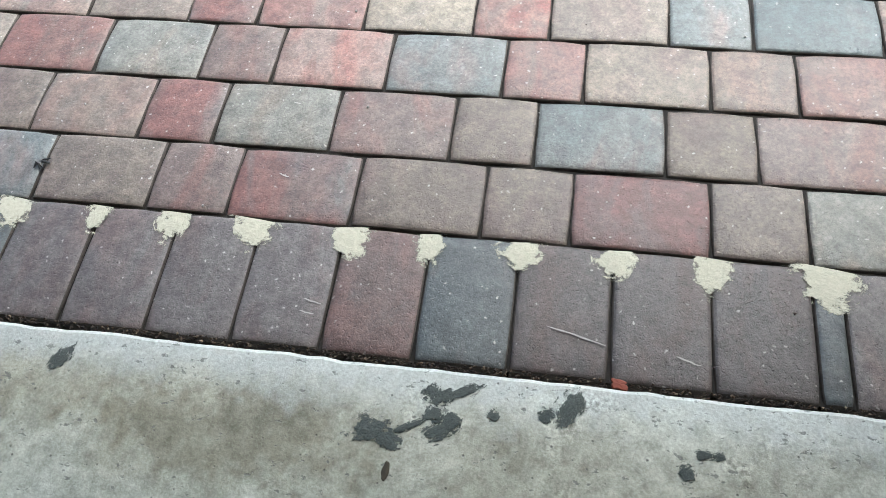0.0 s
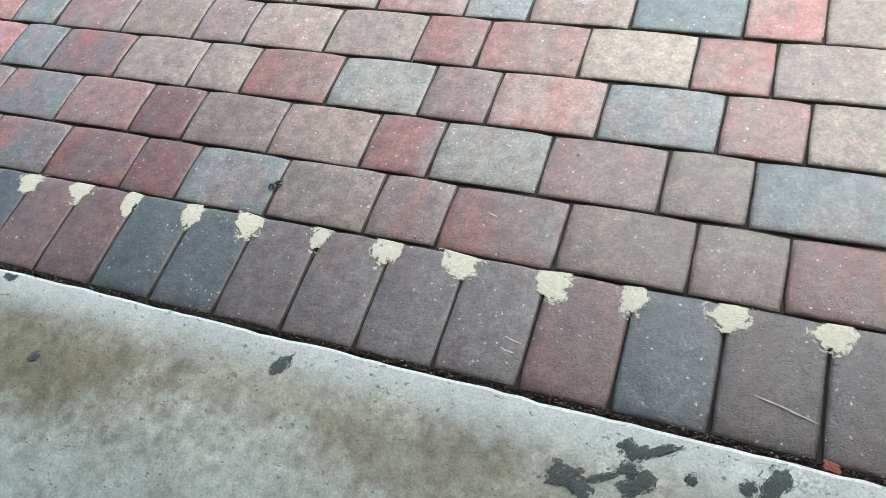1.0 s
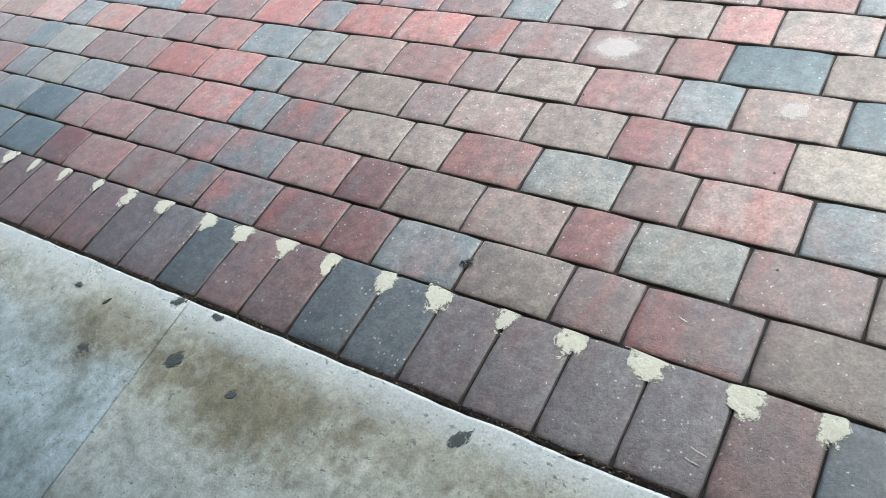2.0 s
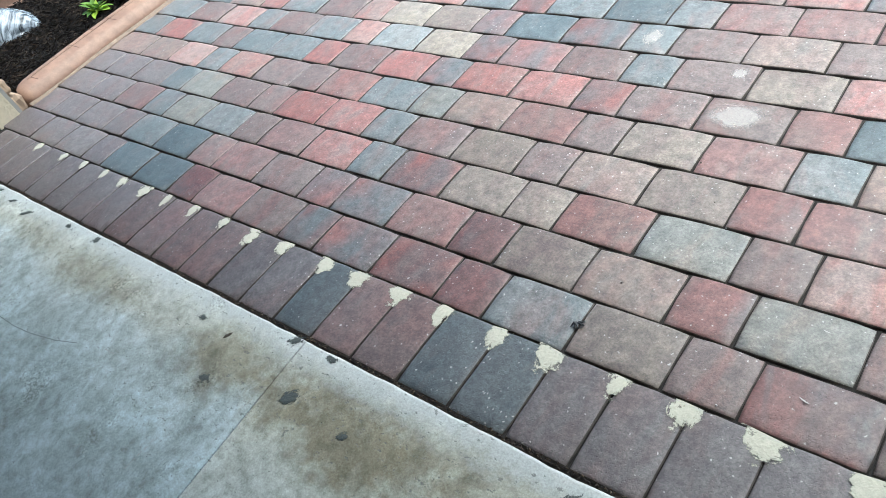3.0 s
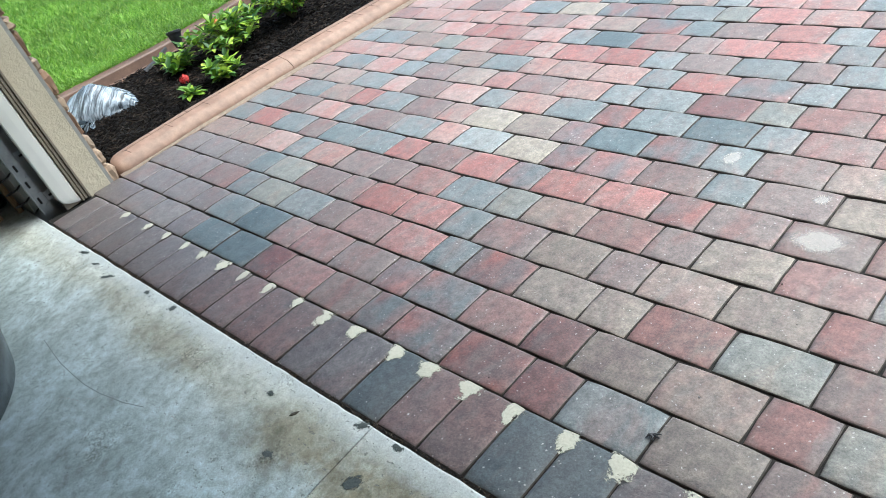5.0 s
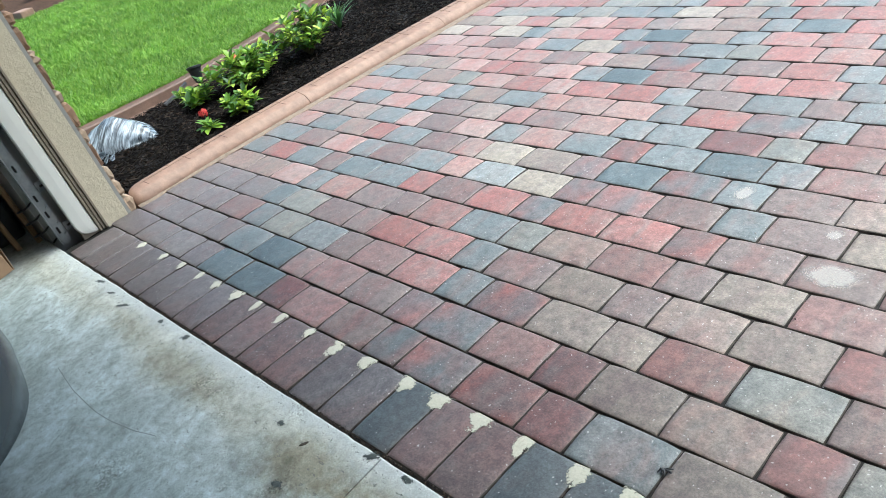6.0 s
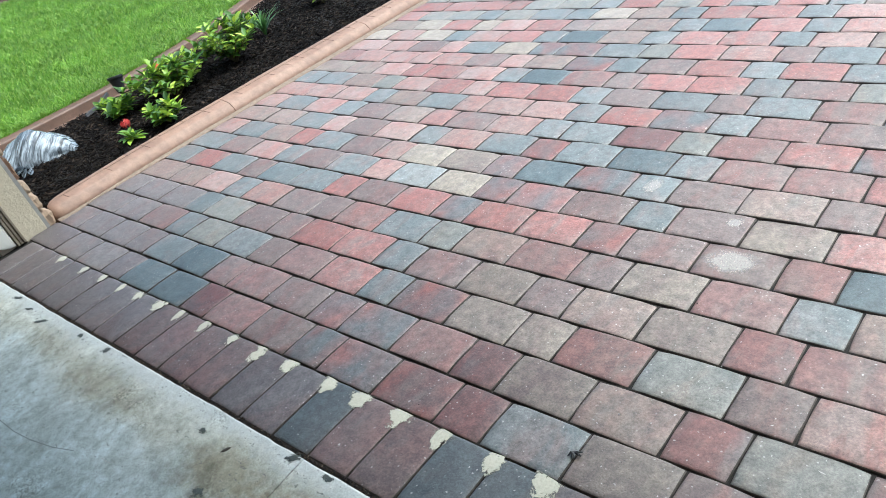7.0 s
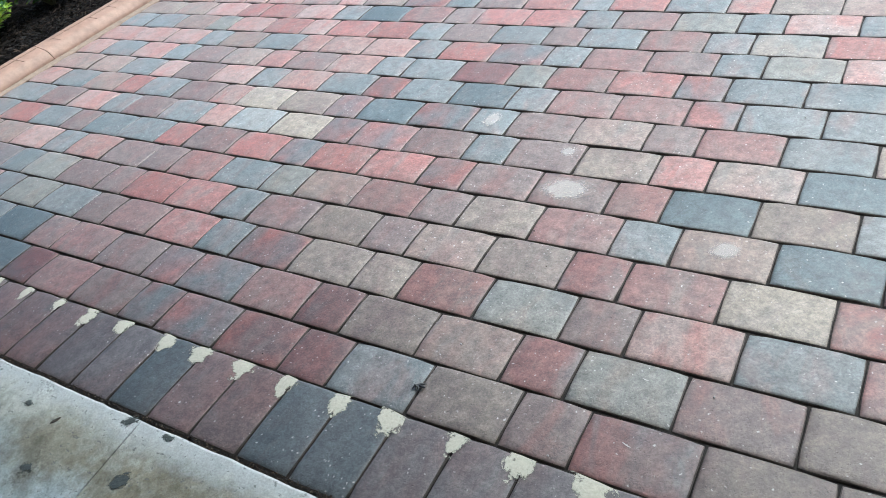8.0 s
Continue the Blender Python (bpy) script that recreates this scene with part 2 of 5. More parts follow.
    l.new(rough_.outputs["Fac"], sp.inputs[0])
    crumb = noise_tex(n, l, o, 130.0, 3.0, 0.6)
    cr = ramp(n, [(0.38, (0.5, 0.49, 0.46)), (0.5, (1, 1, 1)), (0.62, (1.4, 1.4, 1.38))])
    l.new(crumb.outputs["Fac"], cr.inputs[0])
    col = mixed(n, l, "MULTIPLY", math_node(n, l, "MULTIPLY", sp.outputs[0], 0.8), col, cr.outputs[0])
    spall = math_node(n, l, "MULTIPLY", math_node(n, l, "MULTIPLY", crumb.outputs["Fac"], sp.outputs[0]), 1.6)
    fine = noise_tex(n, l, o, 190, 4.0, 0.7)
    fi = ramp(n, [(0.38, (0.84, 0.84, 0.83)), (0.62, (1.14, 1.14, 1.14))])
    l.new(fine.outputs["Fac"], fi.inputs[0])
    col = mixed(n, l, "MULTIPLY", 0.9, col, fi.outputs[0])
    pit = n.new("ShaderNodeTexVoronoi")
    pit.inputs["Scale"].default_value = 48
    l.new(o, pit.inputs["Vector"])
    pr = ramp(n, [(0.05, (1, 1, 1)), (0.12, (0, 0, 0))])
    l.new(pit.outputs["Distance"], pr.inputs[0])
    keep = n.new("ShaderNodeSeparateColor")
    l.new(pit.outputs["Color"], keep.inputs[0])
    pits = math_node(n, l, "MULTIPLY", pr.outputs[0], math_node(n, l, "GREATER_THAN", keep.outputs[0], 0.6))
    col = mixed(n, l, "MIX", math_node(n, l, "MULTIPLY", pits, 0.7), col, (0.1, 0.1, 0.092))
    l.new(col, out.inputs["Base Color"])
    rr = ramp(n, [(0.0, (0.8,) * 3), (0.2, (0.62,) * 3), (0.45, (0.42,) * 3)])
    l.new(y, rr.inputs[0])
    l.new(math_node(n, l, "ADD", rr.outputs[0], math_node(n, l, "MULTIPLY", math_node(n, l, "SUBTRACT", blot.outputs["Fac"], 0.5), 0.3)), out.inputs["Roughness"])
    bump = n.new("ShaderNodeBump")
    bump.inputs["Strength"].default_value, bump.inputs["Distance"].default_value = 0.6, 0.0025
    high = math_node(n, l, "ADD", math_node(n, l, "ADD", math_node(n, l, "MULTIPLY", fine.outputs["Fac"], 0.5), mott.outputs["Fac"]), spall)
    l.new(math_node(n, l, "SUBTRACT", high, math_node(n, l, "ADD", pits, math_node(n, l, "MULTIPLY", fr.outputs[0], 0.4))), bump.inputs["Height"])
    l.new(bump.outputs[0], out.inputs["Normal"])
    return m


def stamped_material(name, a, b, lines=True):
    """Coloured kerb concrete with shallow stamped joints on its top."""
    m, n, l, out = nodes_of(name)
    tc = n.new("ShaderNodeTexCoord")
    o = tc.outputs["Object"]
    big, mid, fine = noise_tex(n, l, o, 4, 4.0), noise_tex(n, l, o, 22, 5.0, 0.65), noise_tex(n, l, o, 240, 3.0, 0.7)
    r = ramp(n, [(0.3, a), (0.7, b)])
    l.new(big.outputs["Fac"], r.inputs[0])
    t = ramp(n, [(0.3, (0.74, 0.72, 0.7)), (0.7, (1.18, 1.18, 1.18))])
    l.new(mid.outputs["Fac"], t.inputs[0])
    col = mixed(n, l, "MULTIPLY", 0.9, r.outputs[0], t.outputs[0])
    g = ramp(n, [(0.3, (0.8, 0.8, 0.8)), (0.7, (1.15, 1.15, 1.15))])
    l.new(fine.outputs["Fac"], g.inputs[0])
    col = mixed(n, l, "MULTIPLY", 0.7, col, g.outputs[0])
    l.new(col, out.inputs["Base Color"])
    out.inputs["Roughness"].default_value = 0.6
    bump = n.new("ShaderNodeBump")
    bump.inputs["Strength"].default_value, bump.inputs["Distance"].default_value = 0.5, 0.004
    l.new(math_node(n, l, "ADD", mid.outputs["Fac"], math_node(n, l, "MULTIPLY", fine.outputs["Fac"], 0.3)), bump.inputs["Height"])
    l.new(bump.outputs[0], out.inputs["Normal"])
    return m


def stucco_material():
    m, n, l, out = nodes_of("stucco")
    tc = n.new("ShaderNodeTexCoord")
    o = tc.outputs["Object"]
    lump, fine, tone = noise_tex(n, l, o, 48, 6.0, 0.62, 0.3), noise_tex(n, l, o, 300, 3.0, 0.7), noise_tex(n, l, o, 5, 4.0)
    flat = ramp(n, [(0.36, (0, 0, 0)), (0.64, (1, 1, 1))])
    l.new(lump.outputs["Fac"], flat.inputs[0])
    r = ramp(n, [(0.3, (0.52, 0.46, 0.34)), (0.7, (0.57, 0.51, 0.385))])
    l.new(tone.outputs["Fac"], r.inputs[0])
    low = ramp(n, [(0.0, (0.93, 0.925, 0.915)), (1.0, (1.03, 1.03, 1.03))])
    l.new(flat.outputs[0], low.inputs[0])
    l.new(mixed(n, l, "MULTIPLY", 0.8, r.outputs[0], low.outputs[0]), out.inputs["Base Color"])
    out.inputs["Roughness"].default_value = 0.85
    bump = n.new("ShaderNodeBump")
    bump.inputs["Strength"].default_value, bump.inputs["Distance"].default_value = 0.55, 0.003
    l.new(math_node(n, l, "ADD", flat.outputs[0], math_node(n, l, "MULTIPLY", fine.outputs["Fac"], 0.25)), bump.inputs["Height"])
    l.new(bump.outputs[0], out.inputs["Normal"])
    return m


def island_material(name, stops, rough=0.6, spec=0.5, sheen_through=0.0, vary=0.0):
    """Colour drawn per separate leaf, blade or chip."""
    m, n, l, out = nodes_of(name)
    ge, oi = n.new("ShaderNodeNewGeometry"), n.new("ShaderNodeObjectInfo")
    rnd = math_node(n, l, "FRACT", math_node(n, l, "ADD", ge.outputs["Random Per Island"], oi.outputs["Random"]))
    r = ramp(n, stops)
    l.new(rnd, r.inputs[0])
    col = r.outputs[0]
    if vary:
        tc = n.new("ShaderNodeTexCoord")
        no = noise_tex(n, l, tc.outputs["Object"], 2.5, 3.0)
        v = ramp(n, [(0.3, (1 - vary,) * 3), (0.7, (1 + vary,) * 3)])
        l.new(no.outputs["Fac"], v.inputs[0])
        col = mixed(n, l, "MULTIPLY", 1.0, col, v.outputs[0])
    l.new(col, out.inputs["Base Color"])
    out.inputs["Roughness"].default_value, out.inputs["Specular IOR Level"].default_value = rough, spec
    if sheen_through:
        tr, add = n.new("ShaderNodeBsdfTranslucent"), n.new("ShaderNodeMixShader")
        add.inputs[0].default_value = sheen_through
        l.new(col, tr.inputs[0])
        l.new(out.outputs[0], add.inputs[1])
        l.new(tr.outputs[0], add.inputs[2])
        l.new(add.outputs[0], n["Material Output"].inputs[0])
    return m


def smear_material(name, a, b, ragged, crisp, taper=0.0):
    """Dried paste on a unit patch: ragged thin rim, lumpy surface."""
    m, n, l, out = nodes_of(name)
    vec, rnd, flat = piece_coords(n, l)
    ln = n.new("ShaderNodeVectorMath")
    ln.operation = "LENGTH"
    plane = n.new("ShaderNodeVectorMath")
    plane.operation = "MULTIPLY"
    plane.inputs[1].default_value = (1, 1, 0)
    l.new(flat, plane.inputs[0])
    if taper:
        sep, back = n.new("ShaderNodeSeparateXYZ"), n.new("ShaderNodeCombineXYZ")
        l.new(plane.outputs[0], sep.inputs[0])
        wide = math_node(n, l, "MAXIMUM", math_node(n, l, "ADD", math_node(n, l, "MULTIPLY", sep.outputs["Y"], taper), 0.8), 0.3)
        l.new(math_node(n, l, "DIVIDE", sep.outputs["X"], wide), back.inputs["X"])
        l.new(sep.outputs["Y"], back.inputs["Y"])
        l.new(back.outputs[0], ln.inputs[0])
    else:
        l.new(plane.outputs[0], ln.inputs[0])
    no, fine = noise_tex(n, l, vec, 1.9, 8.0, 0.72, 0.3), noise_tex(n, l, vec, 9.0, 5.0, 0.7)
    rim = math_node(n, l, "ADD", ln.outputs["Value"], math_node(n, l, "MULTIPLY", math_node(n, l, "SUBTRACT", no.outputs["Fac"], 0.5), 2.2 * ragged))
    rim = math_node(n, l, "SUBTRACT", 0.72, rim)
    l.new(math_node(n, l, "MULTIPLY", rim, crisp, True), out.inputs["Alpha"])
    r = ramp(n, [(0.3, a), (0.7, b)])
    l.new(fine.outputs["Fac"], r.inputs[0])
    l.new(r.outputs[0], out.inputs["Base Color"])
    out.inputs["Roughness"].default_value = 0.9
    bump = n.new("ShaderNodeBump")
    bump.inputs["Strength"].default_value, bump.inputs["Distance"].default_value = 0.8, 0.0015
    l.new(math_node(n, l, "ADD", fine.outputs["Fac"], rim), bump.inputs["Height"])
    l.new(bump.outputs[0], out.inputs["Normal"])
    return m


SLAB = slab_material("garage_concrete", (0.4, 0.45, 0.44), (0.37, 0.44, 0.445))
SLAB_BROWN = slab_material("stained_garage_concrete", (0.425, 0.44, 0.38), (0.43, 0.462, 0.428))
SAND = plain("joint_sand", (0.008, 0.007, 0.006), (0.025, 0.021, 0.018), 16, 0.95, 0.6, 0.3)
MORTAR = smear_material("dried_mortar", (0.4, 0.39, 0.31), (0.53, 0.515, 0.425), 1.0, 6.0, 0.35)
TAR = smear_material("dark_residue", (0.04, 0.049, 0.047), (0.115, 0.132, 0.124), 1.3, 7.0)
LITTER = island_material("joint_litter", [(0.0, (0.012, 0.009, 0.008)), (0.6, (0.04, 0.026, 0.018)), (0.9, (0.1, 0.065, 0.04)), (1.0, (0.25, 0.2, 0.14))], 0.9)
PALE_SAND = plain("washed_sand", (0.14, 0.105, 0.078), (0.23, 0.175, 0.13), 40, 0.95, 0.6, 0.3)
SCRATCH = plain("worn_scratch", (0.17, 0.19, 0.19), (0.24, 0.265, 0.265), 40, 0.8)
RUST_LEAF = plain("dead_leaf", (0.16, 0.03, 0.015), (0.25, 0.06, 0.03), 60, 0.7)
DRY_LEAF = plain("withered_leaf", (0.03, 0.026, 0.018), (0.07, 0.055, 0.035), 60, 0.8)
# Darker brown for the paver sides down in the joints.
DARK_SIDE = plain("dark_paver_side", (0.04, 0.034, 0.03), (0.085, 0.072, 0.062), 60, 0.95, 0.5, 0.3)
CHALK = plain("white_scuff", (0.3, 0.28, 0.27), (0.45, 0.43, 0.41), 90, 0.9)
KERB = stamped_material("terracotta_kerb", (0.2, 0.119, 0.08), (0.255, 0.16, 0.112))
EDGING = stamped_material("brown_edging", (0.085, 0.045, 0.028), (0.125, 0.07, 0.045))
STAMP = plain("stamped_groove", (0.085, 0.05, 0.036), (0.13, 0.078, 0.056), 30, 0.9)
STUCCO = stucco_material()
STONE = island_material("veneer_stone", [(0.0, (0.2, 0.115, 0.07)), (0.4, (0.31, 0.19, 0.115)), (0.7, (0.3, 0.23, 0.17)), (1.0, (0.42, 0.3, 0.2))], 0.8, vary=0.35)
GROUT = plain("grey_grout", (0.24, 0.235, 0.22), (0.33, 0.32, 0.30), 30, 0.9, 0.6)
VINYL = plain("white_vinyl", (0.68, 0.67, 0.62), (0.74, 0.73, 0.68), 3, 0.4)
TAUPE = plain("taupe_trim", (0.20, 0.165, 0.125), (0.26, 0.215, 0.165), 8, 0.55)
STEEL = plain("galvanised_steel", (0.30, 0.32, 0.335), (0.42, 0.44, 0.455), 25, 0.42, metal=0.85)
SLOT = plain("dark_slot", (0.012, 0.012, 0.014), (0.02, 0.02, 0.022), 20, 0.7)
WALL = plain("garage_wall_paint", (0.36, 0.355, 0.345), (0.41, 0.405, 0.395), 4, 0.8)
CEILING = plain("ceiling_paint", (0.42, 0.42, 0.41), (0.47, 0.47, 0.46), 3, 0.85)
CARD = plain("cardboard", (0.36, 0.235, 0.135), (0.42, 0.28, 0.17), 12, 0.8, 0.2)
WOOD = plain("raw_wood", (0.25, 0.16, 0.08), (0.32, 0.21, 0.11), 10, 0.6)
BLACK = plain("black_plastic", (0.012, 0.013, 0.015), (0.022, 0.023, 0.026), 12, 0.45)
MATT_BLACK = plain("faded_black_plastic", (0.025, 0.026, 0.028), (0.045, 0.045, 0.047), 18, 0.55)
CAR_PAINT = plain("dark_blue_grey_paint", (0.035, 0.045, 0.055), (0.04, 0.052, 0.062), 5, 0.22)
LAMP_GLASS = plain("pale_lamp_lens", (0.55, 0.6, 0.64), (0.65, 0.7, 0.73), 6, 0.12)
DARK_BROWN = plain("dark_brown_finish", (0.035, 0.02, 0.016), (0.055, 0.03, 0.022), 9, 0.35)
MULCH_BED = plain("mulch_soil", (0.004, 0.0035, 0.003), (0.01, 0.008, 0.007), 35, 0.95, 0.9, 0.4)
CHIP = island_material("black_mulch", [(0.0, (0.003, 0.0025, 0.0025)), (0.6, (0.008, 0.007, 0.0065)), (0.9, (0.022, 0.017, 0.013)), (1.0, (0.06, 0.043, 0.033))], 0.85, 0.1)
LAWN_SOIL = plain("lawn_soil", (0.06, 0.1, 0.025), (0.1, 0.16, 0.04), 6, 0.95, 0.5, 0.3)
GRASS = island_material("grass_blade", [(0.0, (0.075, 0.17, 0.017)), (0.4, (0.135, 0.275, 0.027)), (0.8, (0.215, 0.38, 0.045)), (1.0, (0.33, 0.45, 0.1))], 0.45, 0.4, 0.35, 0.22)
LEAF = island_material("shrub_leaf", [(0.0, (0.03, 0.08, 0.014)), (0.35, (0.08, 0.18, 0.022)), (0.65, (0.22, 0.36, 0.035)), (1.0, (0.4, 0.52, 0.06))], 0.45, 0.35, 0.25)
STRAP = island_material("strap_leaf", [(0.0, (0.05, 0.12, 0.03)), (1.0, (0.12, 0.25, 0.07))], 0.35, 0.5, 0.25)
STEM = plain("green_stem", (0.09, 0.07, 0.035), (0.14, 0.12, 0.05), 30, 0.7)
RED_PETAL = island_material("red_petal", [(0.0, (0.55, 0.035, 0.04)), (1.0, (0.72, 0.12, 0.1))], 0.5, 0.4, 0.2)
ORANGE_PETAL = island_material("orange_petal", [(0.0, (0.55, 0.16, 0.06)), (1.0, (0.7, 0.3, 0.12))], 0.5, 0.4, 0.2)
FAR_SOIL = plain("brown_mulch_bed", (0.03, 0.019, 0.013), (0.08, 0.047, 0.031), 14, 0.95, 0.8, 0.4, spec=0.05)


def bag_material():
    """Clear white plastic film over dark mulch: pale with dark creases along its length."""
    m, n, l, out = nodes_of("plastic_film")
    tc = n.new("ShaderNodeTexCoord")
    mp = n.new("ShaderNodeMapping")
    mp.inputs["Scale"].default_value = (55.0, 5.0, 9.0)
    mp.inputs["Rotation"].default_value = (0, 0, radians(-38))
    l.new(tc.outputs["Object"], mp.inputs[0])
    no = noise_tex(n, l, mp.outputs[0], 1.0, 4.0, 0.6, 0.6)
    r = ramp(n, [(0.36, (0.02, 0.024, 0.028)), (0.46, (0.09, 0.11, 0.13)), (0.62, (0.3, 0.35, 0.4))])
    l.new(no.outputs["Fac"], r.inputs[0])
    l.new(r.outputs[0], out.inputs["Base Color"])
    out.inputs["Roughness"].default_value = 0.25
    bump = n.new("ShaderNodeBump")
    bump.inputs["Strength"].default_value, bump.inputs["Distance"].default_value = 0.7, 0.01
    l.new(no.outputs["Fac"], bump.inputs["Height"])
    l.new(bump.outputs[0], out.inputs["Normal"])
    return m


FILM = bag_material()


# ---- building helpers ----
def mesh_of(bm, name):
    me = bpy.data.meshes.new(name)
    bm.to_mesh(me)
    bm.free()
    return me


def thing(name, bm, material, label="", category="", group="", kind="", at=None, smooth=False):
    """One top-level mesh object."""
    me = mesh_of(bm, name)
    me.materials.append(material)
    if smooth:
        me.shade_smooth()
    ob = new(name, me)
    if at is not None:
        ob.matrix_world = at
    return tagged(ob, label, category, group, kind)


def empty(name, at, label="", category="", group="", kind=""):
    ob = new(name)
    ob.empty_display_size = 0.1
    ob.matrix_world = at
    return tagged(ob, label, category, group, kind)


def part(name, bm, material, parent, label="", at=None, smooth=False):
    """One mesh object under a thing or under a part."""
    me = mesh_of(bm, name)
    me.materials.append(material)
    if smooth:
        me.shade_smooth()
    ob = new(name, me)
    ob.parent = parent
    if at is not None:
        ob.matrix_basis = at
    return tagged(ob, label)


def shared(name, me, material, parent, at):
    """A piece on shared mesh data with its own material."""
    ob = new(name, me)
    ob.parent, ob.matrix_basis = parent, at
    ob.material_slots[0].link = "OBJECT"
    ob.material_slots[0].material = material
    return ob


def box(x0, x1, y0, y1, z0, z1, bevel=0.0, bm=None):
    bm = bm or bmesh.new()
    made = bmesh.ops.create_cube(bm, size=1.0, matrix=Matrix.Translation(((x0 + x1) / 2, (y0 + y1) / 2, (z0 + z1) / 2)) @ Matrix.Diagonal((x1 - x0, y1 - y0, z1 - z0, 1)))
    if bevel:
        edges = list({e for v in made["verts"] for e in v.link_edges})
        bmesh.ops.bevel(bm, geom=edges, offset=bevel, segments=2, affect="EDGES", profile=0.5)
    return bm


def tube(points, radii, sides=10, bm=None, cap=True):
    """A round bar through points with a radius at each."""
    bm = bm or bmesh.new()
    pts = [Vector(p) for p in points]
    radii = radii if isinstance(radii, (list, tuple)) else [radii] * len(pts)
    rings = []
    for i, p in enumerate(pts):
        way = (pts[min(i + 1, len(pts) - 1)] - pts[max(i - 1, 0)]).normalized()
        side = way.cross(Vector((0.13, 0.21, 1.0)))
        if side.length < 0.05:
            side = way.cross(Vector((1, 0, 0)))
        side.normalize()
        up = way.cross(side)
        rings.append([bm.verts.new(p + radii[i] * (math.cos(a) * side + math.sin(a) * up)) for a in (2 * math.pi * k / sides for k in range(sides))])
    for a, b in zip(rings, rings[1:]):
        for k in range(sides):
            bm.faces.new((a[k], a[(k + 1) % sides], b[(k + 1) % sides], b[k]))
    if cap:
        bm.faces.new(rings[0][::-1])
        bm.faces.new(rings[-1])
    bmesh.ops.recalc_face_normals(bm, faces=bm.faces)
    return bm


def swept(profile, path, bm=None, closed=True):
    """A profile of (across, up) carried along a path of (x, y, z); across is to the path's right."""
    bm = bm or bmesh.new()
    rings, pts = [], [Vector(p) for p in path]
    for i, p in enumerate(pts):
        way = pts[min(i + 1, len(pts) - 1)] - pts[max(i - 1, 0)]
        way.z = 0
        way.normalize()
        right = Vector((way.y, -way.x, 0))
        rings.append([bm.verts.new(p + right * a + Vector((0, 0, u))) for a, u in profile])
    n = len(profile)
    for a, b in zip(rings, rings[1:]):
        for k in range(n if closed else n - 1):
            bm.faces.new((a[k], a[(k + 1) % n], b[(k + 1) % n], b[k]))
    if closed:
        bm.faces.new(rings[0][::-1])
        bm.faces.new(rings[-1])
    bmesh.ops.recalc_face_normals(bm, faces=bm.faces)
    return bm


def blob(rx, ry, thick, seed, n=26, rough=0.28, lobes=0.0):
    """A thin irregular patch lying flat, higher in its middle."""
    bm = bmesh.new()
    rim, inner = [], []
    for k in range(n):
        a = 2 * math.pi * k / n
        w = 1 + rough * noise.noise((math.cos(a) * 1.6 + seed * 3.1, math.sin(a) * 1.6, seed * 1.7)) * 1.6 + rough * 0.6 * noise.noise((math.cos(a) * 5 + seed, math.sin(a) * 5, seed * 7.7))
        w += lobes * math.cos(3 * a + seed)
        x, y = rx * w * math.cos(a), ry * w * math.sin(a)
        rim.append(bm.verts.new((x, y, 0)))
        inner.append(bm.verts.new((x * 0.86, y * 0.86, thick * (0.75 + 0.5 * noise.noise((x * 60, y * 60, seed))))))
    mid = bm.verts.new((0, 0, thick))
    for k in range(n):
        j = (k + 1) % n
        bm.faces.new((rim[k], rim[j], inner[j], inner[k]))
        bm.faces.new((inner[k], inner[j], mid))
    return bm


def chunks(name, verts, faces, material, label, category="", at=None, parent=None, kind="stuff"):
    """Very many small pieces as one mesh."""
    me = bpy.data.meshes.new(name)
    me.from_pydata(verts, [], faces)
    me.materials.append(material)
    ob = new(name, me)
    if parent:
        ob.parent = parent
    if at is not None:
        ob.matrix_world = at
    return tagged(ob, label, category, "", kind)


# ---- ground, garage shell ----
FAR = 400.0
bm = bmesh.new()
for quad in ([(-FAR, 0.4), (FAR, 0.4), (FAR, FAR), (-FAR, FAR)], [(-FAR, -FAR), (FAR, -FAR), (FAR, -7.2), (-FAR, -7.2)]):
    bm.faces.new([bm.verts.new((x, y, -0.16)) for x, y in quad])
thing("ground", bm, LAWN_SOIL, "level green ground round the house", "ground", kind="structure", at=SLOPE)

# The slab: two bays with a sawn control joint between them, their outer rim slightly worn.
JOINT_X, SLAB_Z = -1.376, 0.006


def slab_bay(x0, x1, seed):
    bm = bmesh.new()
    nx = max(int((x1 - x0) / 0.03), 8)
    rows = [(-7.0, SLAB_Z), (-0.03, SLAB_Z), (-0.006, SLAB_Z), (0.0, SLAB_Z - 0.005), (0.002, -0.14)]
    grid = []
    for j, (y, z) in enumerate(rows):
        line = []
        for i in range(nx + 1):
            x = x0 + (x1 - x0) * i / nx
            dy = -0.0065 + 0.003 * noise.noise((x * 7, seed, 3.0)) + 0.003 * noise.noise((x * 31, seed, 9.0)) if j >= 2 else 0
            dz = 0.0015 * noise.noise((x * 23, seed + j, 5.0)) if j in (2, 3) else 0
            line.append(bm.verts.new((x, y + dy, z + dz)))
        grid.append(line)
    for a, b in zip(grid, grid[1:]):
        for i in range(nx):
            bm.faces.new((a[i], a[i + 1], b[i + 1], b[i]))
    for edge in (0, nx):
        side = [g[edge] for g in grid]
        low = bm.verts.new((side[0].co.x, -7.0, -0.14))
        bm.faces.new(side + [low])
    bmesh.ops.recalc_face_normals(bm, faces=bm.faces)
    return bm


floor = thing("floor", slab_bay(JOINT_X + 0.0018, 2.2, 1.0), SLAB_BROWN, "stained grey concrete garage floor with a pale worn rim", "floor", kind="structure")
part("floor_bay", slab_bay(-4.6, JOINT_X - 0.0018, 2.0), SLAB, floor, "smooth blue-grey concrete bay")
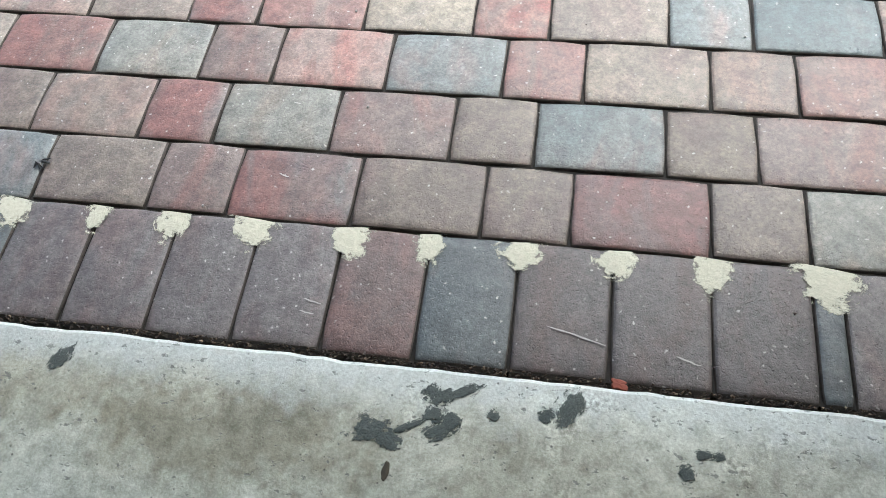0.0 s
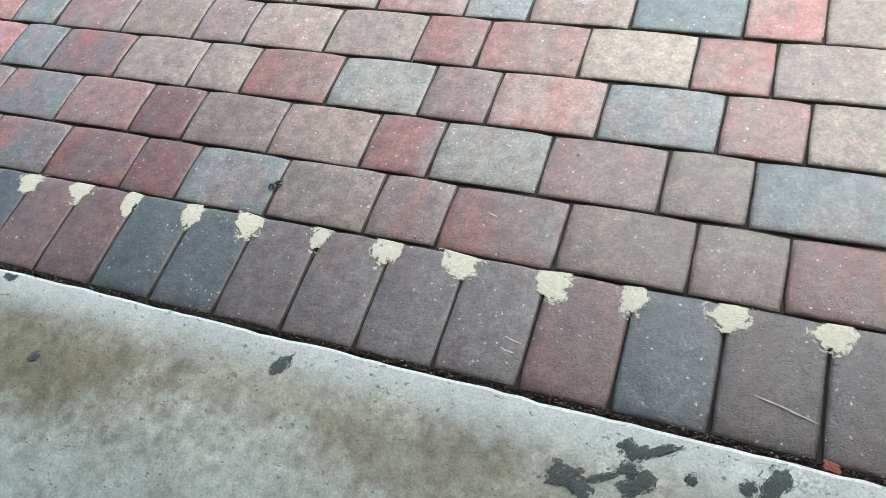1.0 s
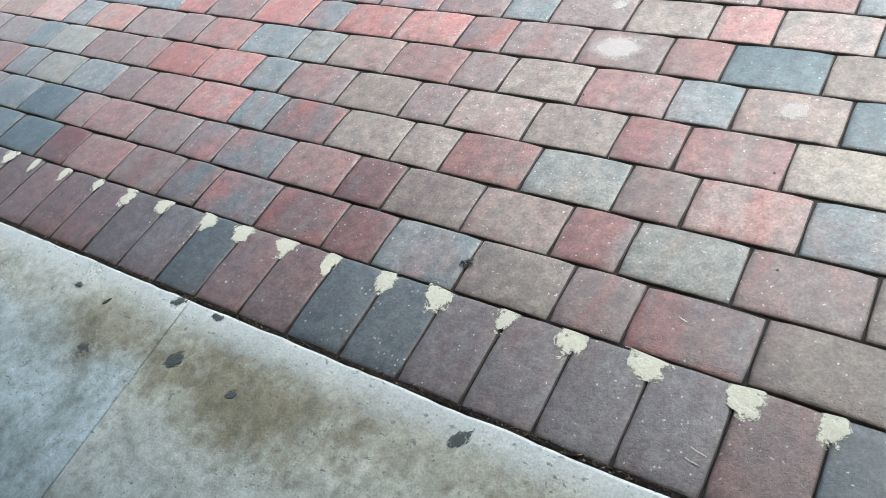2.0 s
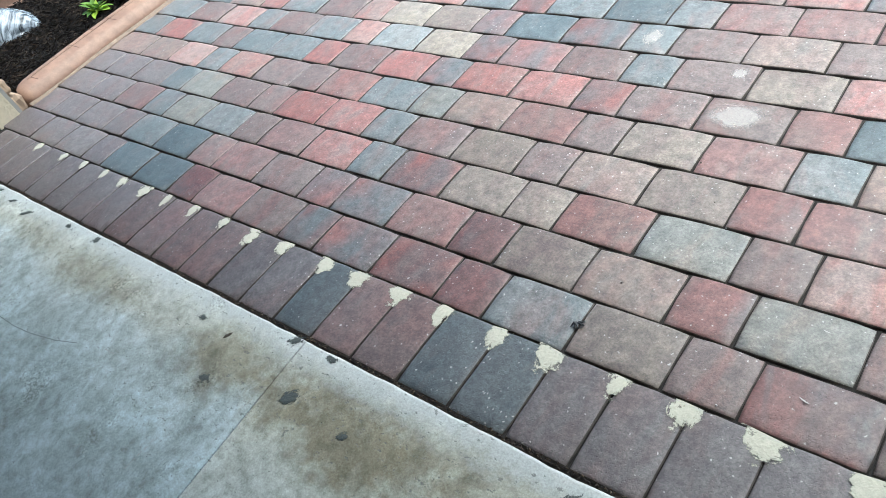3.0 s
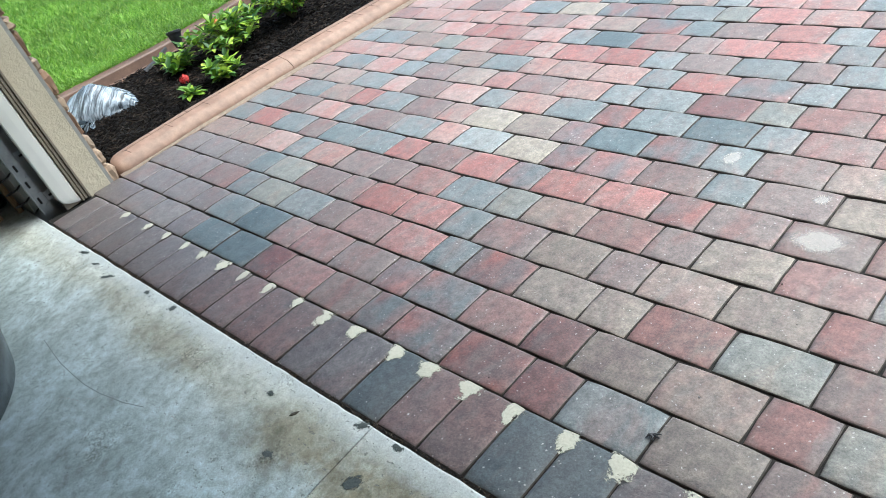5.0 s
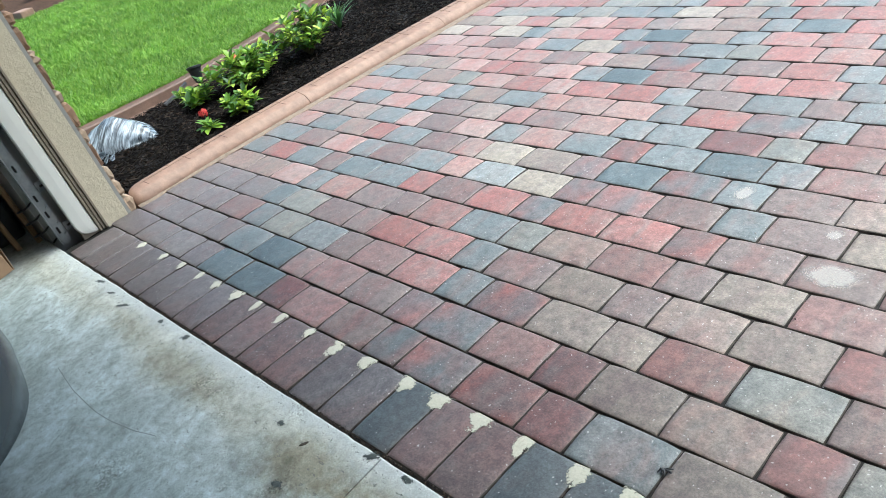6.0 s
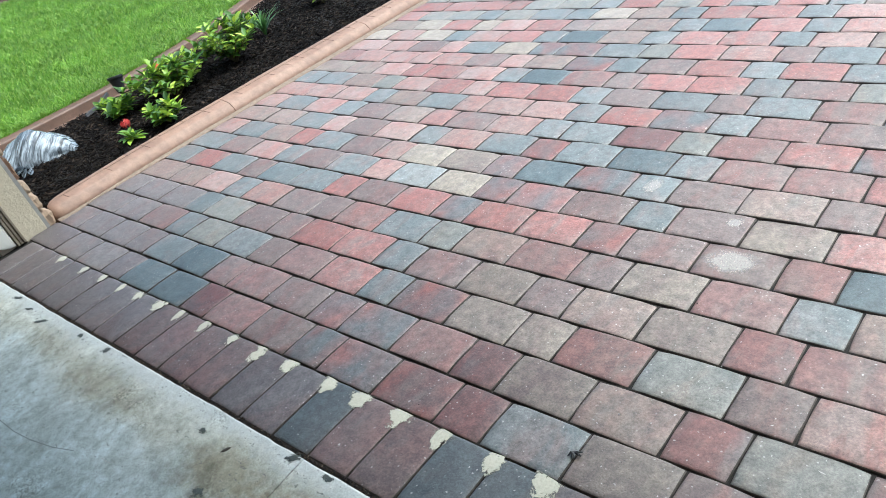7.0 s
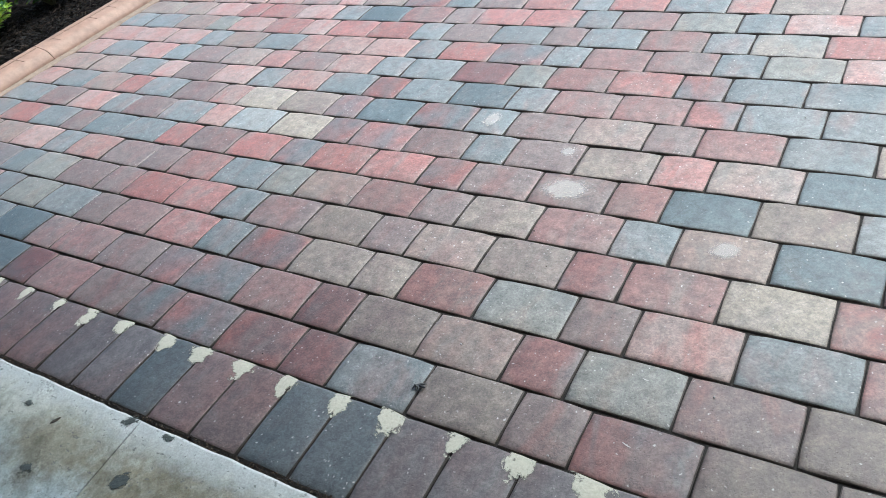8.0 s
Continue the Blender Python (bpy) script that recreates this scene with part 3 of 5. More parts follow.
part("joint_bottom", box(JOINT_X - 0.02, JOINT_X + 0.02, -7.0, -0.012, -0.03, SLAB_Z - 0.006), SLOT, floor, "dark bottom of the control joint")

TOP = 2.7
thing("wall_back", box(-4.75, 2.4, -7.15, -7.0, -0.14, TOP), WALL, "plain painted garage back wall", "wall", kind="structure")
thing("wall_left", box(-4.75, -4.6, -7.0, 0.0, -0.14, TOP), WALL, "plain painted garage side wall", "wall", kind="structure")
thing("wall_right", box(2.2, 2.35, -7.0, 0.0, -0.14, TOP), WALL, "plain painted garage side wall", "wall", kind="structure")
thing("ceiling", box(-4.75, 4.2, -7.0, 0.36, TOP, TOP + 0.12), CEILING, "plain white garage ceiling", "ceiling", kind="structure")
# Unseen board, added and sized to dim the paving nearest the opening.
thing("unseen_shade_board", box(-2.9, 4.2, 0.364, 1.7, TOP, TOP + 0.12), CEILING, "unseen board added over the opening to shade the near paving", "roof", kind="structure")
thing("wall_header", box(-3.72, 1.2, 0.14, 0.36, 2.13, TOP), WALL, "plain wall above the garage opening", "wall", kind="structure")
# Unseen wall end, carried farther out to cut light on the right-hand paving.
thing("wall_right_unseen", box(1.15, 4.2, 0.02, 0.72, -0.2, TOP), STUCCO, "unseen stucco wall beside the garage opening, deepened to shade the right", "wall", kind="structure")

# ---- pier at the left of the opening: stucco return, stone veneer on the street side ----
wall_front = thing("wall_front", box(-9.0, -3.72, 0.226, 0.334, -0.2, TOP, 0.0), STUCCO, "beige textured stucco wall end beside the garage opening", "wall", kind="structure")
part("wall_inner_face", box(-9.0, -3.86, 0.0, 0.224, -0.2, TOP), WALL, wall_front)
part("grout_bed", box(-9.0, -3.724, 0.3343, 0.352, -0.2, TOP), GROUT, wall_front, "grey mortar behind the veneer")


def veneer_stone(w, h, d, seed):
    """A rough-cut stone, its face lumpy and its rim rounded."""
    bm = bmesh.new()
    bmesh.ops.create_cube(bm, size=1.0)
    bmesh.ops.subdivide_edges(bm, edges=bm.edges[:], cuts=3, use_grid_fill=True)
    for v in bm.verts:
        x, y, z = v.co
        k = 1 - 0.1 * (abs(x) > 0.45) * (abs(z) > 0.45) - 0.05 * (y > 0.45) * (abs(x) > 0.45 or abs(z) > 0.45)
        j = noise.noise((x * 2.2 + seed, y * 2.2, z * 2.2))
        j2 = noise.noise((x * 2.2, y * 2.2 + seed, z * 2.2 + 9))
        v.co = (x * k * w + 0.007 * j, (y + 0.5) * d * (1 + 0.35 * j2) - 0.006, z * k * h + 0.006 * j2)
    return bm


rng = random.Random(11)
z, row_no = -0.14, 0
while z < 1.55:
    h = rng.uniform(0.06, 0.13)
    x = -3.723 - rng.uniform(0.0, 0.008)
    while x > -4.5:
        w = rng.uniform(0.1, 0.26)
        part("stone", veneer_stone(w - 0.008, h - 0.008, rng.uniform(0.03, 0.05), rng.uniform(0, 50)), STONE, wall_front, at=pose(x - w / 2, 0.345, z + h / 2))
        x -= w
    z += h

# ---- garage door surround ----
door_trim = empty("door_trim", pose(-3.72, 0.2, 0), "taupe and white garage door stop moulding", "door trim", kind="structure")


def moulding(name, y0, y1, proud, material, label, low=-0.012, round_=0.003):
    bm = box(-0.03, proud, y0 - 0.2, y1 - 0.2, low, 2.25, round_)
    return part(name, bm, material, door_trim, label)


moulding("backing", 0.10, 0.225, 0.004, TAUPE, "taupe jamb board")
moulding("outer_strip", 0.212, 0.2245, 0.016, TAUPE, "")
moulding("middle_strip", 0.196, 0.207, 0.012, TAUPE, "")
moulding("inner_strip", 0.180, 0.190, 0.018, TAUPE, "")
# the white flap bulges towards the opening and ends in a rounded, frayed tip
bm = bmesh.new()
prof = [(0.0, 0.0), (0.011, 0.001), (0.015, 0.005), (0.017, 0.034), (0.016, 0.057), (0.008, 0.062), (0.0, 0.062)]
rings = []
for k in range(15):
    zz = [0.0, 0.012, 0.03, 0.06][k] if k < 4 else 0.06 + (k - 3) * 0.2
    grow = [0.25, 0.62, 0.88, 1.0][k] if k < 4 else 1.0
    rings.append([bm.verts.new((px * (0.6 + 0.4 * grow), -0.023 + (py - 0.062) * 1.4 * grow, zz)) for px, py in prof])
for a, b in zip(rings, rings[1:]):
    for k in range(len(prof) - 1):
        bm.faces.new((a[k], a[k + 1], b[k + 1], b[k]))
bm.faces.new(rings[0])
part("weather_flap", bm, VINYL, door_trim, "bulging white vinyl weather seal")

track = empty("door_track", pose(-3.78, 0.045, 0), "galvanised steel door track bolted to the jamb", "door track")
bm = box(-0.002, 0.002, -0.028, 0.022, SLAB_Z, 2.2)
box(-0.03, 0.002, 0.020, 0.0235, SLAB_Z, 2.2, bm=bm)
part("angle", bm, STEEL, track, "slotted steel angle")
bm = box(0.003, 0.014, -0.032, -0.024, SLAB_Z + 0.01, 2.2, 0.003)
part("rolled_edge", bm, STEEL, track)
# Dark patches on the steel stand in for the unlit slotted holes.
for zz in (0.06, 0.15, 0.24, 0.40, 0.58, 0.76):
    bm = box(0.0025, 0.005, -0.012, -0.002, zz, zz + 0.035, 0.002)
    part("slot", bm, SLOT, track, "dark patch for a slotted hole")
for zz in (0.05, 0.27, 0.62):
    brk = part("bracket", box(-0.004, 0.0, 0.024, 0.085, zz, zz + 0.05, 0.002), STEEL, track, "steel wall bracket")
    part("bracket_slot", box(0.0005, 0.002, 0.038, 0.068, zz + 0.02, zz + 0.03), SLOT, brk)
for zz in (0.045, 0.11, 0.2):
    bm = bmesh.new()
    bmesh.ops.create_cone(bm, cap_ends=True, segments=6, radius1=0.006, radius2=0.006, depth=0.006, matrix=pose(0.005, 0.012, zz, 0, 90, 0))
    part("bolt", bm, STEEL, track)

# ---- things standing in the garage ----
crate = empty("cardboard_box", pose(-4.0, -0.42, SLAB_Z, 0, 0, 16), "brown cardboard box with torn white tape", "box")
part("carton", box(-0.2, 0.2, -0.16, 0.16, 0, 0.22, 0.004), CARD, crate)
part("flap", box(-0.2, 0.2, 0.162, 0.166, 0.0, 0.2, 0.001), CARD, crate, at=pose(0, 0, 0, -4))
part("tape", blob(0.03, 0.016, 0.003, 4.0), CHALK, crate, "torn white packing tape", at=pose(0.17, 0.12, 0.2215, 0, 0, -30))
for i, (x, y, tx, ty, h) in enumerate(((-3.98, -0.03, -4.1, -0.02, 1.1), (-4.03, -0.12, -4.2, -0.14, 1.2))):
    tagged(thing("wooden_stick", tube([(x, y, SLAB_Z), (tx, ty, h)], 0.014, 8), WOOD), "slim raw wooden stick leaning on the wall", "stick", "sticks leaning in the corner")
cable = [(-3.9 + 0.05 * math.cos(a * 0.9), -0.0 + 0.045 * math.sin(a * 0.9), SLAB_Z + 0.006 + 0.01 * a) for a in range(0, 24)]
tagged(thing("cable_coil", tube(cable, 0.0045, 6), MATT_BLACK, smooth=True), "loose coil of dark cable beside the track", "cable")
# Added black block in place of the unlit depth behind the track.
tagged(thing("storage_tub", box(-4.58, -4.16, -0.75, -0.03, SLAB_Z, 0.75, 0.02), BLACK), "black block added to stand for the unlit garage corner", "tub")

# ---- car whose rounded corner reaches into view ----
car = empty("car", pose(-2.722, -2.62, 0), "dark blue-grey car parked nose out in the garage", "car")


def car_ring(inset, z, nose=0.0, n=160):
    """Plan of the body at one height: a rounded oblong."""
    pts = []
    for k in range(n):
        a = 2 * math.pi * k / n
        c, s = math.cos(a), math.sin(a)
        x = math.copysign(abs(c) ** 0.55, c) * (0.92 - inset)
        y = math.copysign(abs(s) ** 0.72, s) * (2.18 - inset - nose)
        pts.append((x, y, z))
    return pts


def car_shell(levels):
    bm = bmesh.new()
    rings = [[bm.verts.new(p) for p in car_ring(i, z, nz)] for i, z, nz in levels]
    for a, b in zip(rings, rings[1:]):
        for k in range(len(a)):
            bm.faces.new((a[k], a[(k + 1) % len(a)], b[(k + 1) % len(a)], b[k]))
    bm.faces.new(rings[-1])
    bmesh.ops.recalc_face_normals(bm, faces=bm.faces)
    return bm


part("bumper", car_shell([(0.10, 0.17, 0.0), (0.03, 0.22, 0), (0.0, 0.33, 0), (0.0, 0.44, 0), (0.02, 0.5, 0), (0.045, 0.53, 0.0)]), CAR_PAINT, car, "glossy dark bumper", smooth=True)
part("brown_band", car_shell([(0.047, 0.52, 0), (0.05, 0.555, 0), (0.075, 0.575, 0)]), DARK_BROWN, car, "thin dark brown band")
part("lamp_band", car_shell([(0.078, 0.57, 0), (0.085, 0.62, 0), (0.12, 0.69, 0.02), (0.16, 0.71, 0.05)]), LAMP_GLASS, car, "pale clear lamp lens", smooth=True)
part("body", car_shell([(0.15, 0.70, 0.05), (0.15, 0.74, 0.08), (0.16, 0.86, 0.25), (0.2, 0.9, 0.5)]), CAR_PAINT, car, smooth=True)
bm = car_shell([(0.2, 0.9, 0.75), (0.3, 1.2, 1.1), (0.36, 1.36, 1.4), (0.5, 1.4, 1.6)])
part("cabin", bm, BLACK, car, "dark glazed cabin", smooth=True)
for sx in (-0.8, 0.8):
    for sy in (-1.35, 1.35):
        bm = bmesh.new()
        bmesh.ops.create_cone(bm, cap_ends=True, segments=32, radius1=0.32, radius2=0.32, depth=0.2, matrix=pose(sx * 0.97, sy, 0.32 + SLAB_Z, 0, 90, 0))
        part("wheel", bm, BLACK, car)

# ---- kerb of the planting bed ----
kerb = empty("kerb", SLOPE, "terracotta coloured stamped concrete kerb along the planting bed", "kerb", kind="structure")
CUTS = [0.405, 1.55, 2.71, 3.85, 5.0, 6.1, 7.0]


def kerb_foot(y):
    return -3.732 - 0.053 * (1 - math.exp(-max(y - 0.42, 0) / 0.45))


def kerb_back(y):
    return -3.858 - 0.075 * (1 - math.exp(-max(y - 0.45, 0) / 0.6))


def kerb_top(x, y):
    """Height of the sloping top of the kerb."""
    return 0.055 + 0.016 * (kerb_foot(y) - 0.05 - x) / (kerb_foot(y) - kerb_back(y) - 0.07)


for i, (y0, y1) in enumerate(zip(CUTS, CUTS[1:])):
    bm = bmesh.new()
    rings = []
    for k in range(19):
        y = y0 + 0.002 + (y1 - y0 - 0.004) * k / 18
        if i == 0 and k < 5:
            y = y0 + [0.0, 0.01, 0.032, 0.065, 0.115][k]
        foot, back = kerb_foot(y), kerb_back(y)
        wob = 0.003 * noise.noise((y * 4, 1.0, 2.0))
        wide = foot - back
        prof = [(0.0, -0.03), (0.0, 0.006), (0.006, 0.019), (0.017, 0.033), (0.03, 0.045), (0.04, 0.052), (0.05, 0.055), (wide - 0.02, 0.071), (wide - 0.007, 0.069), (wide, 0.057), (wide + 0.003, -0.03)]
        # the end by the wall is rounded off in plan and height
        pinch, low = ([0.42, 0.68, 0.87, 0.965, 1.0][k], [0.6, 0.8, 0.94, 1.0, 1.0][k]) if i == 0 and k < 5 else (1.0, 1.0)
        rings.append([bm.verts.new((foot - wide / 2 - (a - wide / 2) * pinch + wob, y, u * low if u > 0 else u)) for a, u in prof])
    for a, b in zip(rings, rings[1:]):
        for k in range(len(a) - 1):
            bm.faces.new((a[k], a[k + 1], b[k + 1], b[k]))
    for ring in (rings[0], rings[-1][::-1]):
        bm.faces.new([bm.verts.new(v.co) for v in ring])
    bmesh.ops.recalc_face_normals(bm, faces=bm.faces)
    section = part("kerb_section", bm, KERB, kerb, smooth=True)
    # stamped joints along and across the top: dark strips just proud of it, for sunk grooves
    steps = [y0 + 0.08 + (y1 - y0 - 0.09) * k / 8 for k in range(9)]
    line = [(kerb_back(y) + 0.42 * (kerb_foot(y) - 0.04 - kerb_back(y)), y) for y in steps]
    part("stamped_joint", swept([(-0.0016, -0.004), (0.0016, -0.004), (0.0016, 0.0009), (-0.0016, 0.0009)], [(x, y, kerb_top(x, y)) for x, y in line]), STAMP, section)
    rng = random.Random(40 + i)
    y = y0 + 0.1
    while y < y1 - 0.06:
        x0, x1 = kerb_back(y) + 0.012, kerb_foot(y) - 0.05
        mid = kerb_back(y) + 0.42 * (kerb_foot(y) - 0.04 - kerb_back(y))
        kind_ = rng.random()
        if kind_ < 0.3:
            x1 = mid
        elif kind_ < 0.6:
            x0 = mid
        bm = box(x0, x1, y - 0.0018, y + 0.0018, -0.004, 0.0011)
        for v in bm.verts:
            v.co.z += kerb_top(v.co.x, y)
            v.co.y += 0.25 * (v.co.x - mid)
        part("stamped_joint", bm, STAMP, section)
        y += rng.uniform(0.07, 0.17)

# ---- lawn edging, lawn, planting bed ----
EDGE = [(-5.15, 0.3, 0), (-5.145, 0.75, 0), (-5.14, 1.1, 0), (-5.15, 1.45, 0), (-5.2, 1.75, 0), (-5.27, 2.05, 0), (-5.35, 2.35, 0), (-5.46, 2.65, 0), (-5.62, 3.0, 0), (-5.8, 3.4, 0), (-6.05, 4.0, 0), (-6.4, 5.0, 0), (-6.8, 6.5, 0)]


def edge_x(y):
    for (xa, ya, _), (xb, yb, _) in zip(EDGE, EDGE[1:]):
        if y <= yb:
            return xa + (xb - xa) * (y - ya) / (yb - ya)
    return EDGE[-1][0]


edging = empty("lawn_edging", SLOPE, "brown concrete lawn edging between grass and mulch", "edging", kind="structure")
for a, b in zip(range(0, 12, 2), range(2, 13, 2)):
    part("edging_section", swept([(0.13, -0.05), (0.13, 0.014), (0.05, 0.024), (0.02, 0.034), (0.008, 0.086), (-0.004, 0.095), (-0.09, 0.095), (-0.105, 0.086), (-0.11, -0.05)], EDGE[a:b + 1]), EDGING, edging)

bm = bmesh.new()
nx, ny = 12, 60
grid = []
for j in range(ny + 1):
    y = 0.25 + 6.5 * j / ny
    x1 = edge_x(y)
    grid.append([bm.verts.new((-3.86 + (x1 + 0.02 + 3.86) * i / nx, y, 0.012 + 0.018 * math.sin(math.pi * i / nx) + 0.02 * noise.noise((i * 0.5, j * 0.4, 1.0)))) for i in range(nx + 1)])
for a, b in zip(grid, grid[1:]):
    for i in range(nx):
        bm.faces.new((a[i], b[i], b[i + 1], a[i + 1]))
bmesh.ops.recalc_face_normals(bm, faces=bm.faces)
thing("planting_bed", bm, MULCH_BED, "bed of dark soil under black mulch", "planting bed", kind="structure", at=SLOPE, smooth=True)


def bed_z(x, y):
    u = (x + 3.86) / (edge_x(y) + 0.02 + 3.86)
    return 0.012 + 0.018 * math.sin(math.pi * min(max(u, 0), 1))


def mulch(count, seed):
    r = np.random.RandomState(seed)
    verts, faces = [], []
    for _ in range(count):
        y = 0.42 + 4.6 * r.rand() ** 1.15
        x0, x1 = kerb_back(y) - 0.005, edge_x(y) + 0.03
        x = x0 + (x1 - x0) * r.rand()
        ln, wd, th = r.uniform(0.01, 0.036), r.uniform(0.002, 0.006), r.uniform(0.0015, 0.005)
        m = pose(x, y, bed_z(x, y) + r.uniform(0.002, 0.02), r.uniform(-25, 25), r.uniform(-28, 28), r.uniform(0, 360))
        base = len(verts)
        for px, py, pz in ((-ln, -wd * 0.4, 0), (-ln * 0.2, -wd, -th), (ln, 0, 0), (-ln * 0.1, wd, -th), (0, 0, th)):
            verts.append(tuple(m @ Vector((px, py, pz))))
        faces += [(base, base + 1, base + 4), (base + 1, base + 2, base + 4), (base + 2, base + 3, base + 4), (base + 3, base, base + 4)]
    return verts, faces


v, f = mulch(42000, 5)
chunks("mulch", v, f, CHIP, "shredded black bark mulch", "mulch", SLOPE)

LAWN_Z = 0.055
bm = bmesh.new()
left = [(-11.7, y) for y in (0.3, 2.0, 3.2)] + [(-12.2, 4.2), (-13.5, 6.0), (-15.0, 9.0)]
right = [(edge_x(y) - 0.1, y) for y in (0.3, 0.75, 1.1, 1.45, 1.75, 2.05, 2.35, 2.65, 3.0, 3.4, 4.0, 5.0, 6.5)] + [(-7.2, 9.0)]
bm.faces.new([bm.verts.new((x, y, LAWN_Z)) for x, y in right + left[::-1]])
thing("lawn", bm, LAWN_SOIL, "ground of the clipped green lawn", "lawn", kind="structure", at=SLOPE)
bm = bmesh.new()
bm.faces.new([bm.verts.new(p) for p in ((-30, 0.3, 0.03), (-11.4, 0.3, 0.03), (-11.4, 3.4, 0.03), (-13.2, 6.2, 0.03), (-14.8, 9.2, 0.03), (-30, 9.2, 0.03))])
thing("far_bed", bm, FAR_SOIL, "brown mulched bed beyond the lawn", "planting bed", kind="structure", at=SLOPE)


def blades(count, seed):
    r = np.random.RandomState(seed)
    verts, faces = [], []
    k = 0
    while k < count:
        y = 0.4 + 5.6 * r.rand()
        near = edge_x(y) - 0.1
        x = near - (11.75 + near + 0.4 * noise.noise((y * 2, 1, 1))) * r.rand() ** 1.5
        if y > 1.2 + (-x - 5.0) * 0.75 + 2.2 or y < 0.35 + (-x - 5.0) * 0.1:
            continue
        k += 1
        far = 1 + 0.12 * (-x - 5.2)
        h, w, a = r.uniform(0.035, 0.085), r.uniform(0.0022, 0.004) * far, r.rand() * 6.283
        lx, ly = r.normal(0, 0.034), r.normal(0, 0.034)
        dx, dy = w * math.cos(a), w * math.sin(a)
        base = len(verts)
        clump = 0.012 * noise.noise((x * 7, y * 7, 0))
        verts += [(x - dx, y - dy, LAWN_Z - 0.005), (x + dx, y + dy, LAWN_Z - 0.005), (x + lx * 0.4 + dx * 0.8, y + ly * 0.4 + dy * 0.8, LAWN_Z + h * 0.6 + clump),
                  (x + lx * 0.4 - dx * 0.8, y + ly * 0.4 - dy * 0.8, LAWN_Z + h * 0.6 + clump), (x + lx * 1.3, y + ly * 1.3, LAWN_Z + h * 0.95 + clump)]
        faces += [(base, base + 1, base + 2, base + 3), (base + 3, base + 2, base + 4)]
    return verts, faces


v, f = blades(190000, 8)
chunks("grass", v, f, GRASS, "dense bright green lawn grass", "grass", SLOPE)
tagged(thing("stone_block", box(-0.13, 0.13, -0.1, 0.1, 0, 0.16, 0.015), KERB, at=SLOPE @ pose(-11.75, 2.45, 0.03, 0, 0, 12)), "tan concrete block at the end of the lawn", "block")


# ---- plants ----
def leaf_mesh(name, ln, wd, fold, droop):
    bm = bmesh.new()
    mids, sides = [], []
    for t_, w_ in ((0, 0.06), (0.25, 0.75), (0.55, 1.0), (0.82, 0.6)):
        z_ = -droop * t_ * t_ * ln
        mids.append(bm.verts.new((t_ * ln, 0, z_)))
        sides.append((bm.verts.new((t_ * ln, w_ * wd / 2, z_ + fold * w_ * wd)), bm.verts.new((t_ * ln, -w_ * wd / 2, z_ + fold * w_ * wd))))
    tip = bm.verts.new((ln, 0, -droop * ln))
    for k in range(3):
        bm.faces.new((mids[k], mids[k + 1], sides[k + 1][0], sides[k][0]))
        bm.faces.new((mids[k], sides[k][1], sides[k + 1][1], mids[k + 1]))
    bm.faces.new((mids[3], tip, sides[3][0]))
    bm.faces.new((mids[3], sides[3][1], tip))
    me = mesh_of(bm, name)
    me.materials.append(LEAF)
    me.shade_smooth()
    return me


LEAVES = [leaf_mesh("leaf", ln, wd, fo, dr) for ln, wd, fo, dr in ((0.085, 0.036, 0.2, 0.25), (0.07, 0.032, 0.3, 0.1), (0.055, 0.026, 0.25, 0.4))]


def shrub(x, y, spread, high, shoots, seed, label, group=""):
    """Leafy young shrub: upright shoots with paired leaves, the youngest at the tips."""
    r = random.Random(seed)
    plant = empty("shrub", SLOPE @ pose(x, y, bed_z(x, y) + 0.004), label, "shrub", group)
    for s in range(shoots):
        a, lean = r.uniform(0, 6.283), r.uniform(0.1, 1.0) * spread
        h = high * r.uniform(0.65, 1.0) * (1 - 0.35 * lean / spread)
        pts = [(lean * t_ ** 1.3 * math.cos(a), lean * t_ ** 1.3 * math.sin(a), h * t_) for t_ in (0, 0.35, 0.7, 1.0)]
        part("stem", tube(pts, [0.004, 0.0035, 0.003, 0.002], 5), STEM, plant, smooth=True)
        turn = r.uniform(0, 180)
        for t_ in (0.4, 0.58, 0.74, 0.88, 1.0):
            px, py, pz = lean * t_ ** 1.3 * math.cos(a), lean * t_ ** 1.3 * math.sin(a), h * t_
            turn += 80 + r.uniform(-15, 15)
            for half in (0, 180) if t_ < 1 else (0, 90, 180, 270):
                up = r.uniform(5, 35) if t_ < 0.95 else r.uniform(30, 65)
                m = pose(px, py, pz, r.uniform(-15, 15), 0, turn + half + r.uniform(-18, 18)) @ pose(0, 0, 0, 0, -up, 0)
                shared("leaf", r.choice(LEAVES), LEAF, plant, m @ Matrix.Scale(r.uniform(0.75, 1.15), 4))
    return plant


shrub(-4.45, 1.6, 0.34, 0.23, 54, 3, "leafy green shrub with an orange flower in the mulch", "young shrubs in the bed")
shrub(-4.09, 1.31, 0.13, 0.12, 17, 4, "low green shrub with broad pointed leaves", "young shrubs in the bed")
shrub(-4.62, 1.28, 0.15, 0.1, 17, 9, "small green shrub beside the garden spotlight", "young shrubs in the bed")
shrub(-4.12, 1.08, 0.03, 0.04, 2, 5, "small bright green sprout in the mulch", "young shrubs in the bed")
shrub(-4.47, 2.09, 0.25, 0.32, 40, 6, "bushy green shrub in the black mulch", "young shrubs in the bed")
shrub(-4.72, 3.15, 0.16, 0.2, 9, 7, "green shrub farther along the bed", "young shrubs in the bed")
shrub(-4.75, 3.8, 0.15, 0.2, 7, 12, "green shrub farther along the bed", "young shrubs in the bed")


shrub(-14.2, 3.32, 0.4, 0.35, 20, 14, "yellow-green shrub in the far bed", "young shrubs in the bed")


